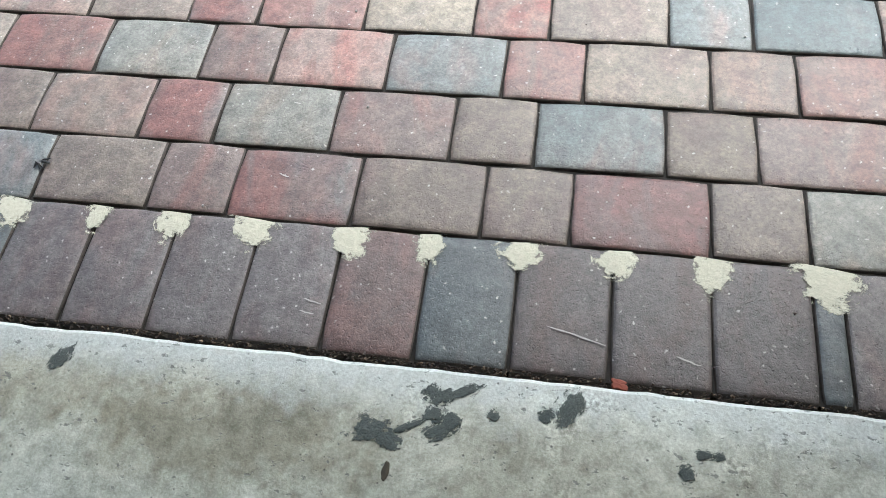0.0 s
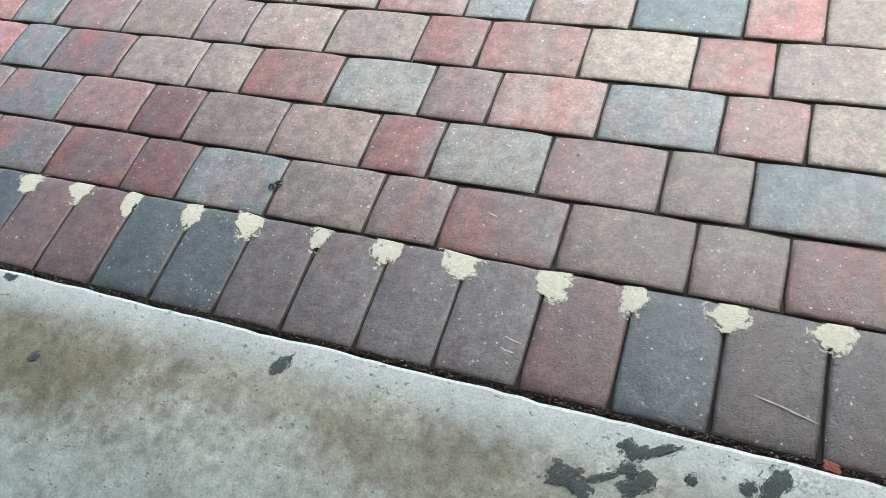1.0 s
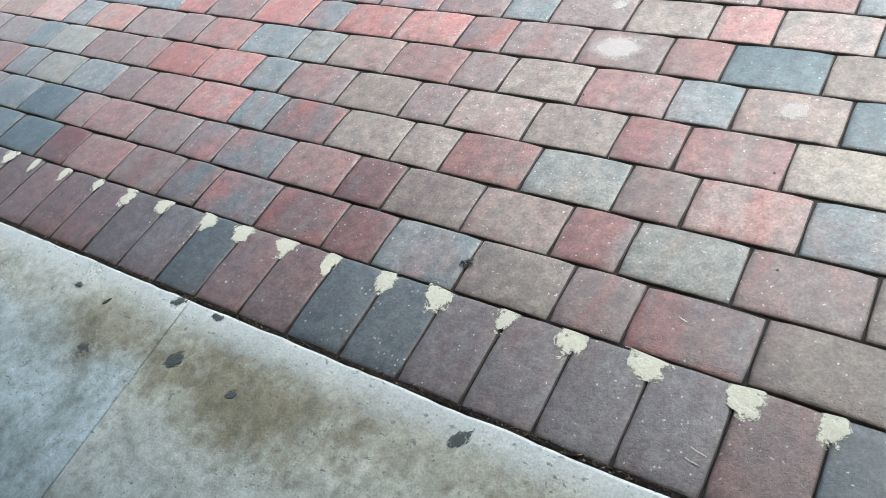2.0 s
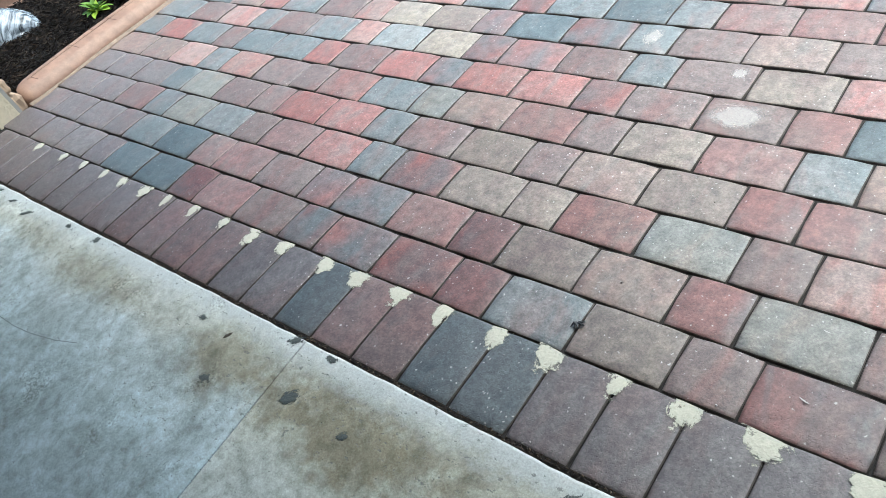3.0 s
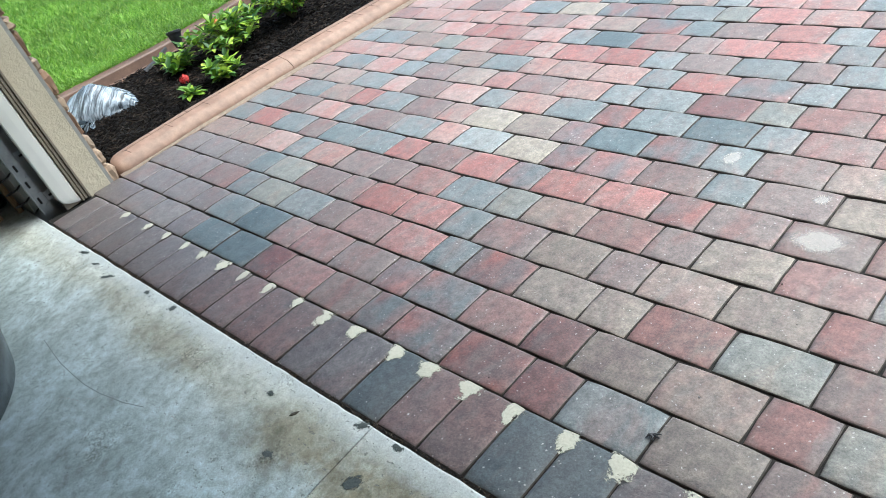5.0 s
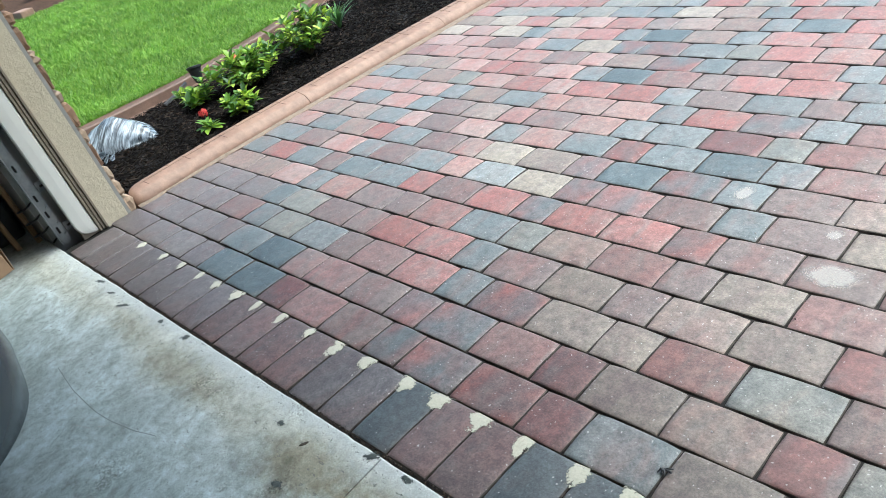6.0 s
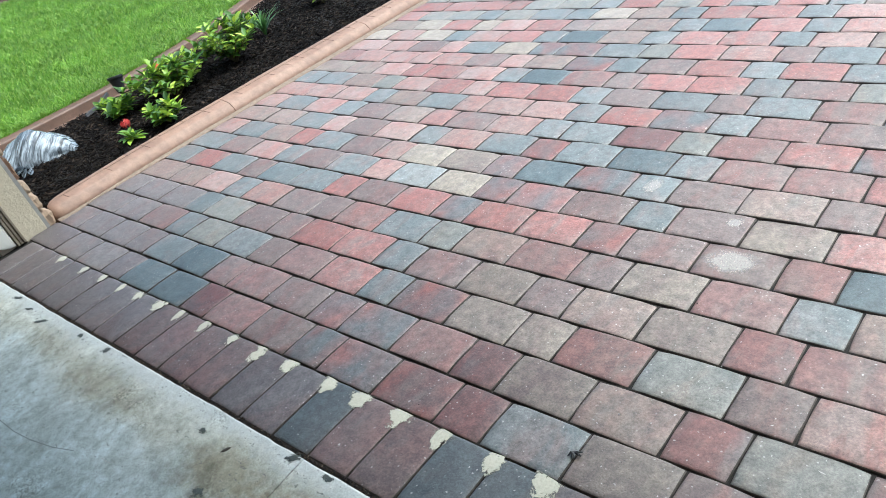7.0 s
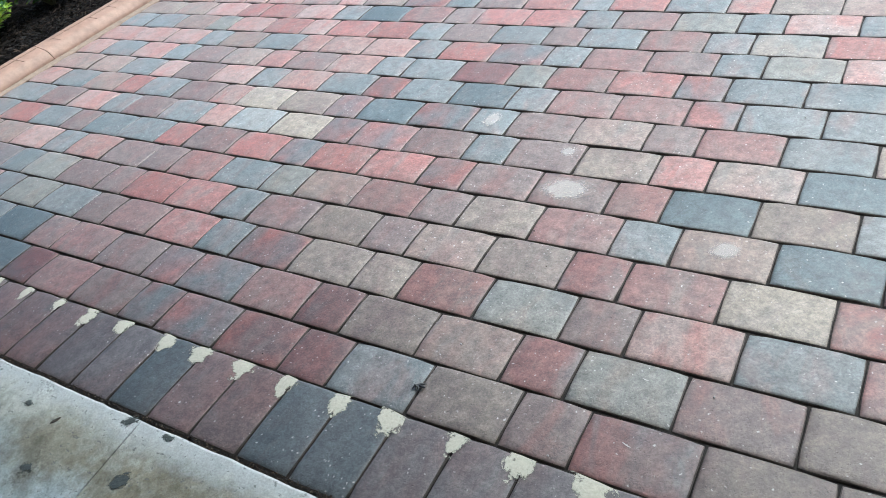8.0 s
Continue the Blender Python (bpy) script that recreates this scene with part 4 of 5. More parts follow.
def flower(name, x, y, z, radius, material, label, seed):
    """A round head of small four-petalled florets on a stalk."""
    r = random.Random(seed)
    head = empty(name, SLOPE @ pose(x, y, bed_z(x, y)), label, "flower")
    part("stalk", tube([(0, 0, 0), (0.004, 0.002, z * 0.6), (0, 0, z)], 0.0025, 5), STEM, head)
    bm = bmesh.new()
    for _ in range(46):
        d = Vector((r.gauss(0, 1), r.gauss(0, 1), r.gauss(0.35, 1))).normalized()
        q = d.to_track_quat("Z", "Y").to_matrix().to_4x4()
        m = Matrix.Translation(Vector((0, 0, z)) + d * radius * r.uniform(0.6, 1.0)) @ q
        for k in range(4):
            a = k * math.pi / 2
            pts = [(0, 0, 0), (0.009 * math.cos(a - 0.4), 0.009 * math.sin(a - 0.4), 0.002), (0.014 * math.cos(a), 0.014 * math.sin(a), 0.001), (0.009 * math.cos(a + 0.4), 0.009 * math.sin(a + 0.4), 0.002)]
            bm.faces.new([bm.verts.new(m @ Vector(p)) for p in pts])
    part("flower_head", bm, material, head)


flower("red_flower", -4.37, 1.17, 0.035, 0.028, RED_PETAL, "round red flower head low over the mulch", 1)
flower("orange_flower", -4.52, 1.57, 0.2, 0.03, ORANGE_PETAL, "faded orange flower head among green leaves", 2)

tuft = empty("strappy_plant", SLOPE @ pose(-4.71, 2.54, bed_z(-4.71, 2.54)), "tuft of narrow arching blue-green leaves", "plant")
rng = random.Random(21)
for k in range(44):
    a, out_, h = rng.uniform(0, 6.283), rng.uniform(0.07, 0.21), rng.uniform(0.12, 0.24)
    bm = bmesh.new()
    line = []
    for t_ in (0, 0.3, 0.6, 0.85, 1.0):
        rr, zz, w = out_ * t_ ** 1.5, h * (1.5 * t_ - 0.65 * t_ * t_), 0.0055 * (1 - t_ ** 3) + 0.0004
        line.append((bm.verts.new((rr * math.cos(a) - w * math.sin(a), rr * math.sin(a) + w * math.cos(a), zz)), bm.verts.new((rr * math.cos(a) + w * math.sin(a), rr * math.sin(a) - w * math.cos(a), zz))))
    for p, q in zip(line, line[1:]):
        bm.faces.new((p[0], p[1], q[1], q[0]))
    part("leaf_blade", bm, STRAP, tuft, smooth=True)

# ---- garden spotlight and its loose spike ----
spot = empty("garden_spotlight", SLOPE @ pose(-4.88, 1.45, bed_z(-4.88, 1.45) + 0.035), "black plastic garden spotlight on a spike", "garden light")
bm = bmesh.new()
for r0, r1, z0, z1 in ((0.028, 0.052, 0.0, 0.1), (0.052, 0.06, 0.1, 0.112), (0.06, 0.06, 0.112, 0.125)):
    bmesh.ops.create_cone(bm, cap_ends=True, segments=24, radius1=r0, radius2=r1, depth=z1 - z0, matrix=pose(0, 0, (z0 + z1) / 2))
part("lamp_can", bm, BLACK, spot, at=pose(0, 0, 0.045, -6, -10, 0) @ Matrix.Scale(0.85, 4))
part("lens", tube([(0, 0, 0), (0, 0, 0.002)], 0.05, 24), BLACK, spot, "dark lamp lens", at=pose(0, 0, 0.045, -6, -10, 0) @ Matrix.Scale(0.85, 4) @ pose(0, 0, 0.126))
part("swivel", tube([(0, 0, 0.0), (0, 0, 0.06)], 0.014, 10), MATT_BLACK, spot)
part("spike", tube([(0, 0, -0.09), (0, 0, 0.06)], [0.004, 0.01], 8), MATT_BLACK, spot)
tagged(thing("light_spike", swept([(-0.018, -0.004), (0.018, -0.004), (0.012, 0.012), (-0.012, 0.012)], [(-5.0, 1.21, 0.035), (-5.005, 1.31, 0.06), (-5.01, 1.41, 0.1)]), MATT_BLACK, at=SLOPE), "loose black plastic light spike leaning on the edging", "spike")

# ---- bag of mulch against the wall ----
bag = empty("mulch_bag", SLOPE @ pose(-4.68, 0.765, 0.01, 0, 0, 28), "half-full clear white plastic mulch bag lying in the bed", "bag")
bm = bmesh.new()
bmesh.ops.create_icosphere(bm, subdivisions=5, radius=1.0)
for vtx in bm.verts:
    x, y, z = vtx.co
    lump = 1 + 0.1 * noise.noise((x * 1.8, y * 1.8, z * 1.8)) + 0.03 * noise.noise((x * 16, y * 4, z * 6)) + 0.02 * noise.noise((x * 34, y * 7, z * 9))
    # a ridge near the wall, running out to a thin tip at the loose end
    thin = 1.0 - 0.72 * max(x + 0.1, 0.0) ** 1.3
    ridge = 1.0 - 0.45 * abs(y)
    vtx.co = (0.27 * x * lump + 0.03 * max(z, 0), 0.22 * y * lump * thin, 0.175 * max(z, -0.15) * lump * thin * ridge + 0.02)
part("film", bm, FILM, bag, smooth=True)
bm = bmesh.new()
rng = random.Random(3)
for k in range(9):
    a = rng.uniform(-0.7, 0.7)
    p0 = Vector((0.02, -0.17, 0.03))
    p1 = p0 + Vector((0.10 * math.sin(a) + 0.05, -0.09 * math.cos(a), rng.uniform(0.0, 0.05)))
    p2 = p1 + Vector((0.07 * math.sin(a) + 0.02, -0.05 * math.cos(a), rng.uniform(-0.03, 0.01)))
    off = Vector((0.018, 0.01, 0.008))
    q = [bm.verts.new(p) for p in (p0 - off * 0.4, p0 + off * 0.4, p1 + off, p1 - off, p2 + off * 0.3, p2 - off * 0.6)]
    bm.faces.new((q[0], q[1], q[2], q[3]))
    bm.faces.new((q[3], q[2], q[4], q[5]))
part("torn_neck", bm, FILM, bag, "torn gathered bag neck")

def patch(n=28):
    """A unit dab, slightly domed, thinner at its rim."""
    bm = bmesh.new()
    rings = [[bm.verts.new((q * math.cos(2 * math.pi * k / n), q * math.sin(2 * math.pi * k / n), z)) for k in range(n)] for q, z in ((1.3, 0.0), (0.8, 0.6), (0.4, 0.95))]
    hub = bm.verts.new((0, 0, 1.0))
    for a, b in zip(rings, rings[1:]):
        for k in range(n):
            bm.faces.new((a[k], a[(k + 1) % n], b[(k + 1) % n], b[k]))
    for k in range(n):
        bm.faces.new((rings[-1][k], rings[-1][(k + 1) % n], hub))
    return bm


# ---- marks on slab and pavers ----
rng = random.Random(77)
# x, y, half length, half width, turn
SPOTS = "-.581,-.057,.022,.012,60 -.047,-.112,.026,.017,10 -.018,-.126,.02,.013,-20 .008,-.101,.024,.006,25 .056,-.103,.022,.012,30 .048,-.078,.015,.011,0 .075,-.088,.014,.014,40 " \
        ".038,-.044,.013,.011,0 .058,-.051,.017,.011,25 .09,-.038,.026,.007,30 .253,-.044,.026,.015,65 .218,-.062,.01,.01,0 .426,-.12,.013,.011,20 .449,-.091,.014,.006,0 .472,-.092,.008,.006,0 " \
        ".137,-.07,.009,.008,0 -1.573,-.218,.016,.012,10 -1.299,-.149,.028,.016,50 -1.103,-.166,.014,.008,30 -2.617,-.03,.014,.008,10 -2.422,-.03,.016,.01,20 -1.74,-.082,.012,.007,0 " \
        "-1.405,-.02,.022,.01,40 -1.27,-.02,.014,.008,0 -2.9,-.06,.03,.007,30 -3.05,-.045,.02,.006,20 -3.2,-.03,.028,.007,15"
for i, word in enumerate(SPOTS.split()):
    x, y, a, b, turn = (float(s) for s in word.split(","))
    thing("residue_patch", patch(), TAR, "dark grey adhesive residue stuck to the concrete", "residue patch", "residue patches on the slab", at=pose(x, y, SLAB_Z + 0.0006, 0, 0, turn) @ Matrix.Diagonal((a * 1.55, b * 1.6, 0.0012, 1)))
for i, (x, y, turn) in enumerate(((-1.614, -0.093, 60), (-0.014, -0.171, 85))):
    bm = blob(0.015, 0.0055, 0.002, i + 2.0, 20, 0.2)
    thing("dry_leaf", bm, DRY_LEAF, "small curled brown leaf on the concrete", "leaf", "fallen leaves", at=pose(x, y, SLAB_Z, 0, 0, turn))
arc = [(-2.8, -0.376), (-2.7, -0.386), (-2.6, -0.394), (-2.5, -0.394), (-2.4, -0.392), (-2.3, -0.38), (-2.18, -0.355), (-2.09, -0.326)]
thing("hairline_crack", swept([(-0.0015, -0.001), (0.0015, -0.001), (0.0012, 0.0004), (-0.0012, 0.0004)], [(x, y, SLAB_Z) for x, y in arc]), SCRATCH, "thin curved dark scratch on the slab", "scratch")


# ---- pavers ----
LONG, SHORT, DEEP, GAP = 0.2302, 0.1543, 0.1565, 0.0018
FIELD_Y, FIELD_X, PITCH = 0.240, -3.70, 0.1535


def paver_mesh(name, w, d, seed):
    """Cast paver, top at z = 0: rounded corners, softly rolled and slightly uneven edges."""
    r = random.Random(seed)
    bm = bmesh.new()
    hw, hd = w / 2, d / 2
    away = min(0.044, hw * 0.75)
    # per corner: a point along one edge, the corner itself, a point along the next edge, that edge's middle
    base = []
    for sx, sy in ((1, 1), (-1, 1), (-1, -1), (1, -1)):
        first, last = ("x", "y") if sx * sy > 0 else ("y", "x")
        base += [(sx, sy, first, 0.3), (sx, sy, "corner", 1.75), (sx, sy, last, 0.3)]
        base.append((0, sy, "middle", 0.0) if sx * sy > 0 else (sx, 0, "middle", 0.0))
    jit = [(r.uniform(-0.0009, 0.0009), r.uniform(-0.0009, 0.0009), r.uniform(0.6, 1.3)) for _ in base]
    rings = []
    for inset, z, dip in ((min(0.024, hw * 0.6), 0.0, 0.0), (0.008, -0.0005, 0.0009), (0.002, -0.0021, 0.0019), (0.0, -0.006, 0.0024)):
        ring = []
        for (sx, sy, where, low), (jx, jy, jz) in zip(base, jit):
            clip = 0.0014 if where == "corner" else 0.0
            x = sx * (hw - (away if where == "y" else inset + clip))
            y = sy * (hd - (away if where == "x" else inset + clip))
            ring.append(bm.verts.new((x + jx, y + jy, z - dip * jz * low)))
        rings.append(ring)
    rings.append([bm.verts.new((v.co.x, v.co.y, -0.05)) for v in rings[-1]])
    hub = bm.verts.new((0, 0, 0.0))
    n = len(base)
    for k in range(n):
        bm.faces.new((rings[0][k], rings[0][(k + 1) % n], hub))
    # bands below the top edge take the darker side material
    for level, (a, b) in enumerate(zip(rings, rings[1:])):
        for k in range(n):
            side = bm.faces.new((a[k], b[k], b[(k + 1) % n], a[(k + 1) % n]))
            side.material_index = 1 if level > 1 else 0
    for f in bm.faces:
        f.smooth = True
    me = mesh_of(bm, name)
    me.materials.append(PAVER["m"])
    me.materials.append(DARK_SIDE)
    return me


LONGS = [paver_mesh("long_paver", LONG - GAP, DEEP - 0.0037, s) for s in range(6)]
SHORTS = [paver_mesh("short_paver", SHORT - GAP, DEEP - 0.0037, 20 + s) for s in range(5)]
SOLDIERS = [paver_mesh("border_paver", PITCH - 0.0026, 0.2335, 40 + s) for s in range(5)]

# colour codes of the courses from the garage outwards, each from the kerb to the far side
COURSES = """MnnMccdumxxxdbTmeTTdTg
nnnnbcmumxxudTyegmTbTm
nnmbgbmurbxttugmpbutyu
nnnbgmmrrbmtmyteuwrtbc
yypbpmmrbgyumtubycrtyb
brbmbbrmrxrrxmmuctbyut
bmpbmbpkwxxmbmtryctbyu
pbyrbmpwtxcxbmymubtyub
yybpmpbpbxbcbuuxbbytpb
pbpbmyrmpbbdgurxbbyutp
pppbybpppbrxbumbgptbuy
bbygprprrbmbmbubgrytbp
typrrpbcumrrbmgbpbtyub
uppppmpyxbmrbrbptybupt
ppmpbwxxbgrpmbrytupbty
wpwbprbcybrrbptybuprtb
twrwprmyybcrbptyrubtpy
rggbgbbwybrrbprytbupry
rrrrggbrgrbrbytpubrtby""".split()
rng = random.Random(99)
for _ in range(8):
    COURSES.append("".join(rng.choice("rrppttyybbbggmmxc") for _ in range(22)))


# the rows creep slowly sideways as they run: places along an even or odd course and how far it has crept there
CREEP = (([-3.7, -1.0, -0.546, -0.161, 0.223, 0.453, 0.838, 2.4], [0, 0.003, 0.003, 0.007, 0.012, 0.019, 0.03, 0.06]),
         ([-3.7, -2.3, -1.4, -0.6, -0.012, 0.142, 0.373, 0.757, 2.4], [0, 0.008, 0.011, 0.012, 0.015, 0.017, 0.023, 0.042, 0.08]))


def laid(x, k):
    return x + float(np.interp(x, *CREEP[k % 2])) + 0.0036 * (k - k % 2) * min(1.0, max(0.0, (x - FIELD_X) / 1.5))


def course_cells(k):
    """Start, width and size of each paver of a course: two long, one short, from the kerb."""
    x, cells, i = FIELD_X, [], 0
    kinds = "LLL" + "SLL" * 8 if k % 2 == 0 else "S" + "LLS" * 8
    while x < 2.4:
        c = {19: "L", 20: "S", 21: "L"}.get(i, kinds[i % len(kinds)])
        w = LONG if c == "L" else SHORT
        if k % 2 == 0 and i == 0:
            w = 0.235
        cells.append((laid(x, k), laid(x + w, k) - laid(x, k), c))
        x += w
        i += 1
    return cells


driveway = empty("driveway", SLOPE, "driveway of red, tan and blue-grey concrete pavers in running courses", "driveway", kind="structure")
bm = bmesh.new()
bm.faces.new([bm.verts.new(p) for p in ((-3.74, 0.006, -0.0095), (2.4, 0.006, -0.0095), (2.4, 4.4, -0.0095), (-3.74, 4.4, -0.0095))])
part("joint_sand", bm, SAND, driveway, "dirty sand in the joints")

bm = bmesh.new()
rows = []
for k in range(180):
    y = 0.4 + 4.0 * k / 179
    a = kerb_foot(y) - 0.012
    b = kerb_foot(y) + 0.018 + 0.016 * noise.noise((y * 9, 2.0, 0)) + 0.01 * noise.noise((y * 31, 5.0, 0))
    b = max(b, -3.736 + 0.008 * noise.noise((y * 17, 8.0, 0)))
    rows.append([bm.verts.new((a, y, 0.004)), bm.verts.new(((a + b) / 2, y, 0.002)), bm.verts.new((b, y, -0.0025))])
for p, q in zip(rows, rows[1:]):
    for j in range(2):
        bm.faces.new((p[j], q[j], q[j + 1], p[j + 1]))
bmesh.ops.recalc_face_normals(bm, faces=bm.faces)
part("sand_strip", bm, PALE_SAND, driveway, "pale washed sand along the kerb", smooth=True)

rng = random.Random(7)
singles = 0
rest_v, rest_f, rest_m = [], [], []
codes = list(PAVER)
for k, course in enumerate(COURSES):
    y = FIELD_Y + k * DEEP + DEEP / 2
    for i, (x, w, c) in enumerate(course_cells(k)):
        code = course[i] if i < len(course) else rng.choice("rptybgm")
        me = rng.choice(LONGS if c == "L" else SHORTS)
        turn = 180 if rng.random() < 0.5 else 0
        m = pose(x + w / 2 + rng.uniform(-0.0008, 0.0008), y + rng.uniform(-0.0012, 0.0012), rng.uniform(-0.0018, 0.0008), rng.uniform(-0.5, 0.5), rng.uniform(-0.45, 0.45), turn + rng.uniform(-0.35, 0.35))
        m = m @ Matrix.Diagonal(((w - GAP) / ((LONG if c == "L" else SHORT) - GAP), 1, 1, 1))
        if i == 0:
            m = m @ pose(-0.02 if turn == 0 else 0.02, 0, 0) @ Matrix.Diagonal(((w + 0.04) / w, 1, 1, 1))
        if singles < 300 and x < 0.66 and k < 15:
            shared("paver", me, PAVER[code], driveway, m)
            singles += 1
        else:
            base = len(rest_v)
            rest_v += [tuple(m @ v.co) for v in me.vertices]
            for p in me.polygons:
                rest_f.append([base + j for j in p.vertices])
                rest_m.append(len(codes) if p.material_index else codes.index(code))
me = bpy.data.meshes.new("farther_pavers")
me.from_pydata(rest_v, [], rest_f)
me.shade_smooth()
for code in codes:
    me.materials.append(PAVER[code])
me.materials.append(DARK_SIDE)
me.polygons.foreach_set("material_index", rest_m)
ob = new("farther_pavers", me)
ob.parent = driveway
tagged(ob, "pavers farther out on the driveway", kind="stuff")

# ---- border course along the slab ----
border = empty("paver_border", SLOPE, "dark mauve and charcoal pavers set side by side along the slab", "paver border", kind="structure")
BORDER = "MMMMMMMMDDDDMMCDDCCMMMMDCKKK"  # from the jamb
def border_x(i):
    return i * PITCH + float(np.interp(i, [-16, -10, -8, -4, -2, 0, 1, 2, 3, 4], [0, -0.002, -0.008, -0.008, -0.005, -0.002, -0.0015, 0.002, 0.008, 0.013]))


for i, code in enumerate(BORDER):
    x0, x1 = border_x(i - 24), border_x(i - 23)
    m = pose((x0 + x1) / 2 + rng.uniform(-0.001, 0.001), 0.0055 + 0.1170 + rng.uniform(-0.0012, 0.0012), rng.uniform(-0.0012, 0.0004), rng.uniform(-0.3, 0.3), rng.uniform(-0.35, 0.35), (180 if rng.random() < 0.5 else 0) + rng.uniform(-0.3, 0.3))
    shared("paver", rng.choice(SOLDIERS), PAVER[code], border, m @ Matrix.Diagonal(((x1 - x0 - 0.003) / (PITCH - 0.003), 1, 1, 1)))
slim = paver_mesh("slim_paver", 0.044, 0.229, 70)
x = border_x(4)
shared("paver", slim, PAVER["C"], border, pose(x + 0.0235, 0.12, 0))
x += 0.047
while x < 2.3:
    shared("paver", rng.choice(SOLDIERS), PAVER[rng.choice("MMDM")], border, pose(x + PITCH / 2, 0.12, rng.uniform(-0.001, 0.0004), 0, 0, rng.uniform(-0.3, 0.3)))
    x += PITCH

# ---- mortar dabs over the border joints ----
def dab(x, rx, ry, skew):
    """Mortar pressed in at the border's outer edge and smeared towards the garage."""
    bm = patch()
    centre = 0.214
    for v in bm.verts:
        v.co.y = min(v.co.y, (0.2375 - centre) / ry)
    m = SLOPE @ pose(x, centre, -0.0009) @ Matrix(((1, skew, 0, 0), (0, 1, 0, 0), (0, 0, 1, 0), (0, 0, 0, 1))) @ Matrix.Diagonal((rx, ry, 0.0022, 1))
    me = mesh_of(bm, "mortar_dab")
    me.materials.append(MORTAR)
    ob = new("mortar_dab", me)
    ob.matrix_world = m
    tagged(ob, "smeared dab of dried cream mortar over a paver joint", "mortar dab", "mortar dabs along the paver border")


# place along the border, width
DABS = "-3.31,40 -3.09,34 -2.923,38 -2.761,36 -2.623,50 -2.469,54 -2.331,34 -2.171,36 -2.005,38 -1.854,50 -1.706,52 -1.524,48 -1.392,66 -1.241,64 -1.095,46 -.933,52 -.788,64 " \
       "-.624,38 -.478,58 -.32,80 -.145,62 -.003,46 .152,66 .316,60 .474,58 .655,96"
rng = random.Random(31)
for word in DABS.split():
    x, wide = float(word.split(",")[0]), float(word.split(",")[1]) / 1000
    dab(x, wide * 0.95, rng.uniform(0.046, 0.062) * (0.8 if x < -1.9 else 1.0), rng.uniform(-0.3, 0.3))


# ---- pale blooms and scuffs on the pavers ----
def bloom_material():
    m, n, l, out = nodes_of("lime_bloom")
    tc = n.new("ShaderNodeTexCoord")
    ln = n.new("ShaderNodeVectorMath")
    ln.operation = "LENGTH"
    l.new(tc.outputs["Object"], ln.inputs[0])
    no, fine = noise_tex(n, l, tc.outputs["Object"], 2.2, 5.0, 0.65), noise_tex(n, l, tc.outputs["Object"], 22, 3.0, 0.7)
    edge = math_node(n, l, "SUBTRACT", 1.15, math_node(n, l, "ADD", ln.outputs["Value"], math_node(n, l, "MULTIPLY", no.outputs["Fac"], 0.75)))
    edge = math_node(n, l, "MULTIPLY", edge, 3.2, True)
    fade = math_node(n, l, "MULTIPLY", edge, math_node(n, l, "ADD", math_node(n, l, "MULTIPLY", fine.outputs["Fac"], 0.9), 0.05), True)
    out.inputs["Base Color"].default_value = (0.46, 0.43, 0.405, 1)
    out.inputs["Roughness"].default_value = 0.85
    l.new(fade, out.inputs["Alpha"])
    return m


BLOOM = bloom_material()
BLOOMS = ((-0.735, 1.102, 0.105, 0.074, 0), (-0.253, 0.955, 0.058, 0.046, 20), (-1.13, 1.415, 0.045, 0.062, 0), (-0.80, 1.285, 0.036, 0.034, 0))
for x, y, a, b, turn in BLOOMS:
    bm = bmesh.new()
    bmesh.ops.create_circle(bm, cap_ends=True, segments=24, radius=1.0)
    ob = thing("lime_bloom", bm, BLOOM, "pale chalky lime bloom on a paver", "stain", "lime blooms on the pavers", at=SLOPE @ pose(x, y, 0.0021, 0, 0, turn) @ Matrix.Diagonal((a, b, 1, 1)))
SCUFFS = ((-0.185, 0.089, 0.017, -12), (-0.19, 0.068, 0.014, -8), (0.255, 0.075, 0.05, -14), (0.43, 0.052, 0.02, -16), (-0.295, 0.335, 0.011, -18), (-0.31, 0.505, 0.008, -10))
for x, y, half, turn in SCUFFS:
    bm = bmesh.new()
    up_, down = [], []
    for k in range(9):
        t_ = -1 + k / 4
        w = 0.0011 * (1 - t_ * t_) ** 0.5 * (1 + 0.7 * noise.noise((k * 1.3, x * 40, 1))) + 0.0002
        bend = 0.002 * noise.noise((k * 0.4, x * 9, 7))
        up_.append(bm.verts.new((t_ * half, bend + w, 0)))
        down.append(bm.verts.new((t_ * half, bend - w, 0)))
    for k in range(8):
        bm.faces.new((down[k], down[k + 1], up_[k + 1], up_[k]))
    thing("scuff", bm, CHALK, "thin white scuff scratched into a dark paver", "scuff", "scuffs on the pavers", at=SLOPE @ pose(x, y, 0.0016, 0, 0, turn))
# short white scrapes on the slab: x, y, half length, turn
for x, y, half, turn in ((-2.378, -0.448, 0.035, 18), (-2.31, -0.409, 0.028, 36), (-1.945, -0.295, 0.022, 8), (-1.771, -0.525, 0.009, 60), (-1.666, -0.553, 0.012, -40), (-2.355, -0.245, 0.02, -25), (-1.57, -0.45, 0.05, 84)):
    bm = bmesh.new()
    for k in range(5):
        c, w = -half + 2 * half * (k + 0.5) / 5, 0.0009 + 0.0011 * abs(noise.noise((k * 2.1, x * 30, 3)))
        d = 0.0035 * noise.noise((k * 1.7, x * 11, 9))
        bm.faces.new([bm.verts.new(p) for p in ((c - half * 0.16, d - w * 0.4, 0), (c + half * 0.15, d - w, 0), (c + half * 0.17, d + w * 0.6, 0), (c - half * 0.12, d + w, 0))])
    thing("scrape", bm, CHALK, "short broken white scrape on the concrete", "scrape", "scrapes on the slab", at=pose(x, y, SLAB_Z + 0.0012, 0, 0, turn))
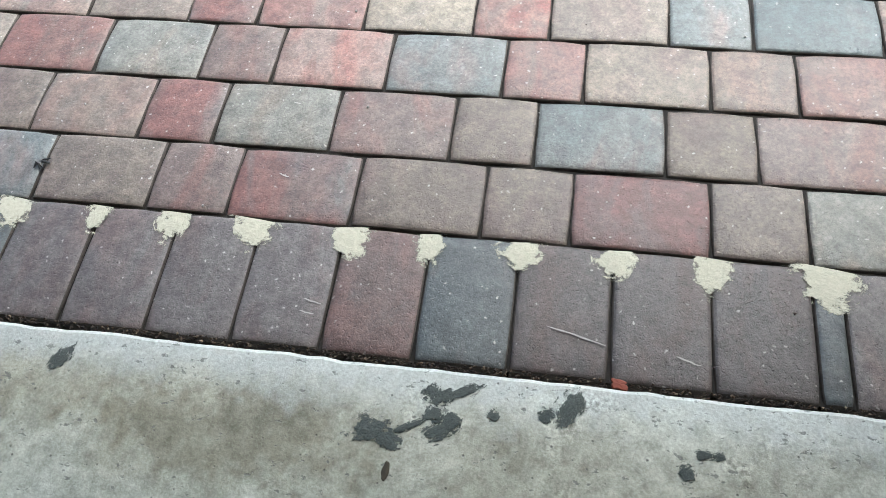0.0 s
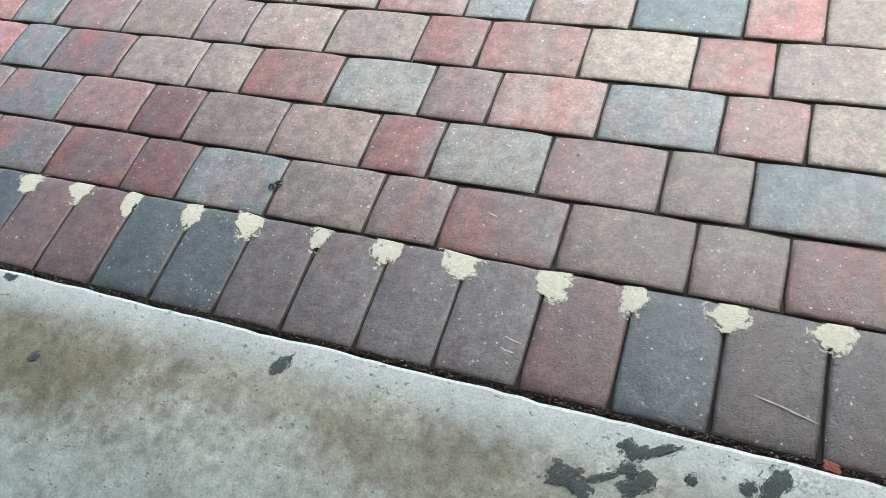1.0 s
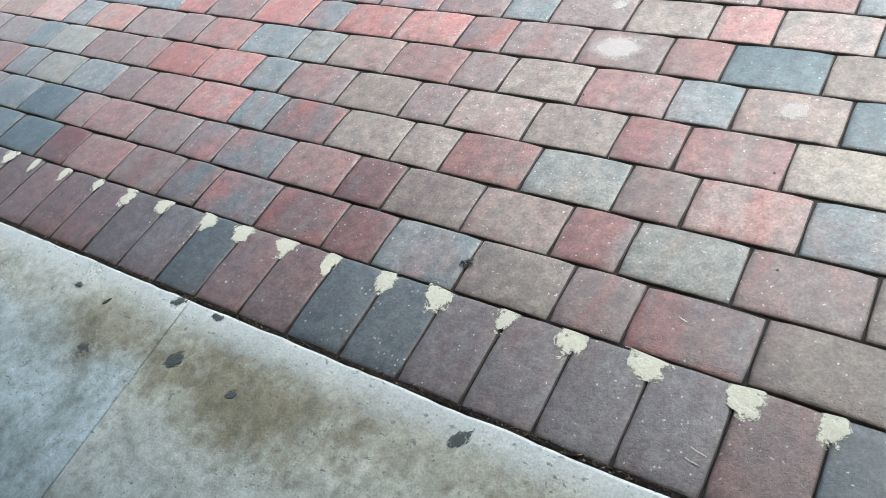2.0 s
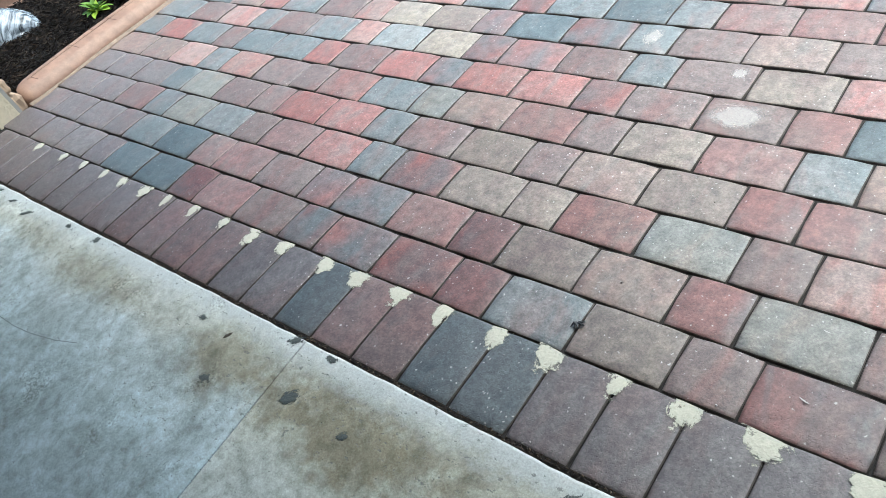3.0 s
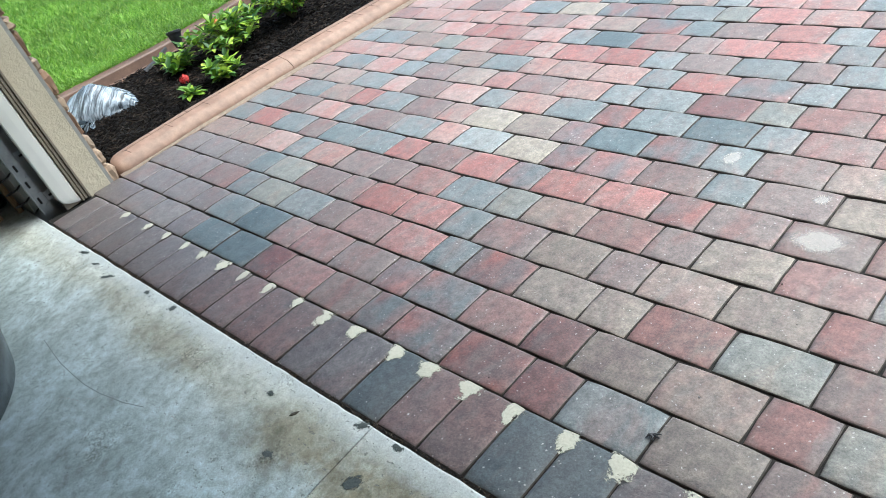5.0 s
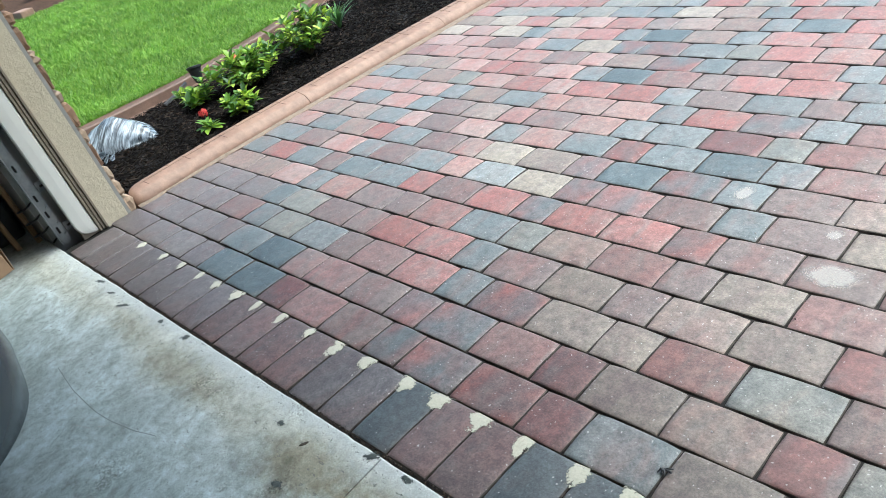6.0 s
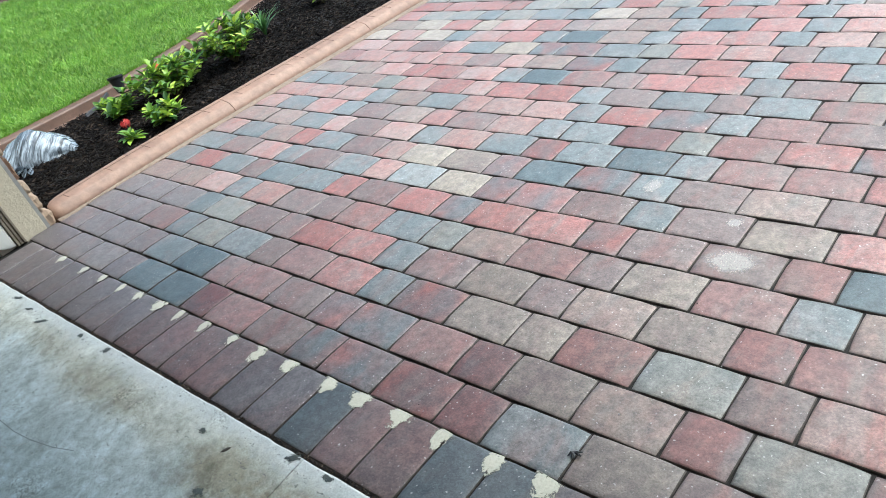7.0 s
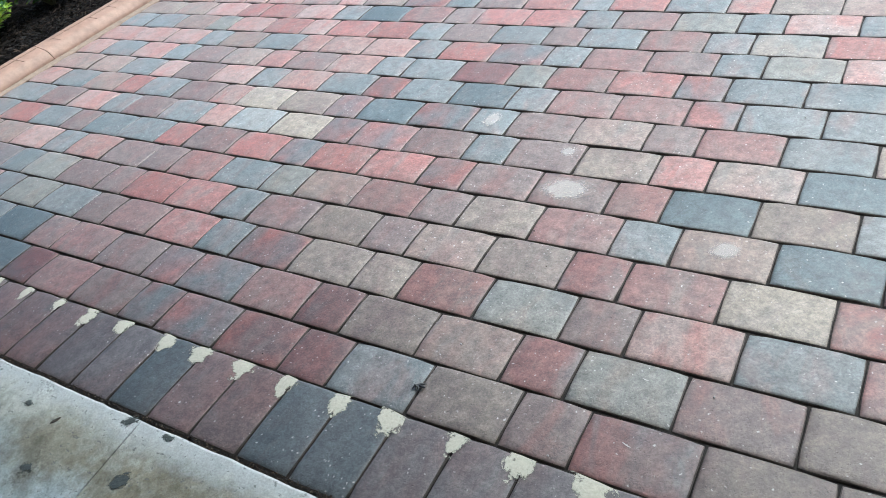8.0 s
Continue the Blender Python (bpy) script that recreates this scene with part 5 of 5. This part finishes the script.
bm = blob(0.014, 0.008, 0.003, 9.0, 16, 0.5)
thing("leaf_scrap", bm, RUST_LEAF, "red-brown scrap of dead leaf in the gap beside the slab", "leaf", at=SLOPE @ pose(0.325, 0.0035, -0.002, 0, 0, -10))
twig = empty("dry_sprig", SLOPE @ pose(-0.778, 0.322, 0.001), "small dark dried sprig lying on a paver joint", "sprig")
rng = random.Random(5)
for k in range(7):
    a = rng.uniform(0, 6.28)
    part("twig", tube([(0, 0, 0.003), (0.008 * math.cos(a), 0.008 * math.sin(a), 0.006), (0.019 * math.cos(a + 0.3), 0.019 * math.sin(a + 0.3), 0.002)], [0.0022, 0.003, 0.0008], 5), BLACK, twig)
rng = random.Random(15)
for k in range(60):
    x, y = rng.uniform(-3.2, 0.6), rng.uniform(0.02, 2.2)
    s = rng.uniform(0.0012, 0.003)
    bm = bmesh.new()
    bmesh.ops.create_icosphere(bm, subdivisions=1, radius=s)
    thing("grit", bm, CHALK if k % 5 else DARK_BROWN, "tiny crumb of pale grit on the pavers" if k % 5 else "tiny dark crumb on the pavers", "grit", "grit scattered on the pavers", at=SLOPE @ pose(x, y, 0.001))


# ---- crumbs and dry fibres in the gap between slab and border ----
r = np.random.RandomState(61)
verts, faces = [], []
for k in range(2600):
    x = r.uniform(-3.6, 1.0)
    fibre = k % 4 == 0
    ln, wd = (r.uniform(0.004, 0.012), 0.0005) if fibre else (r.uniform(0.0012, 0.0035), r.uniform(0.001, 0.0025))
    m = pose(x, r.uniform(-0.004, 0.008), r.uniform(-0.009, 0.001), r.uniform(-30, 30), r.uniform(-30, 30), r.uniform(-50, 50))
    base = len(verts)
    for p in ((-ln, -wd, 0), (ln, -wd * 0.6, 0), (ln * 0.8, wd, 0), (-ln * 0.7, wd * 0.8, 0), (0, 0, wd * 1.2)):
        verts.append(tuple(m @ Vector(p)))
    faces += [(base, base + 1, base + 4), (base + 1, base + 2, base + 4), (base + 2, base + 3, base + 4), (base + 3, base, base + 4)]
chunks("joint_litter", verts, faces, LITTER, "brown crumbs and dry fibres along the edge of the slab", "litter", SLOPE)
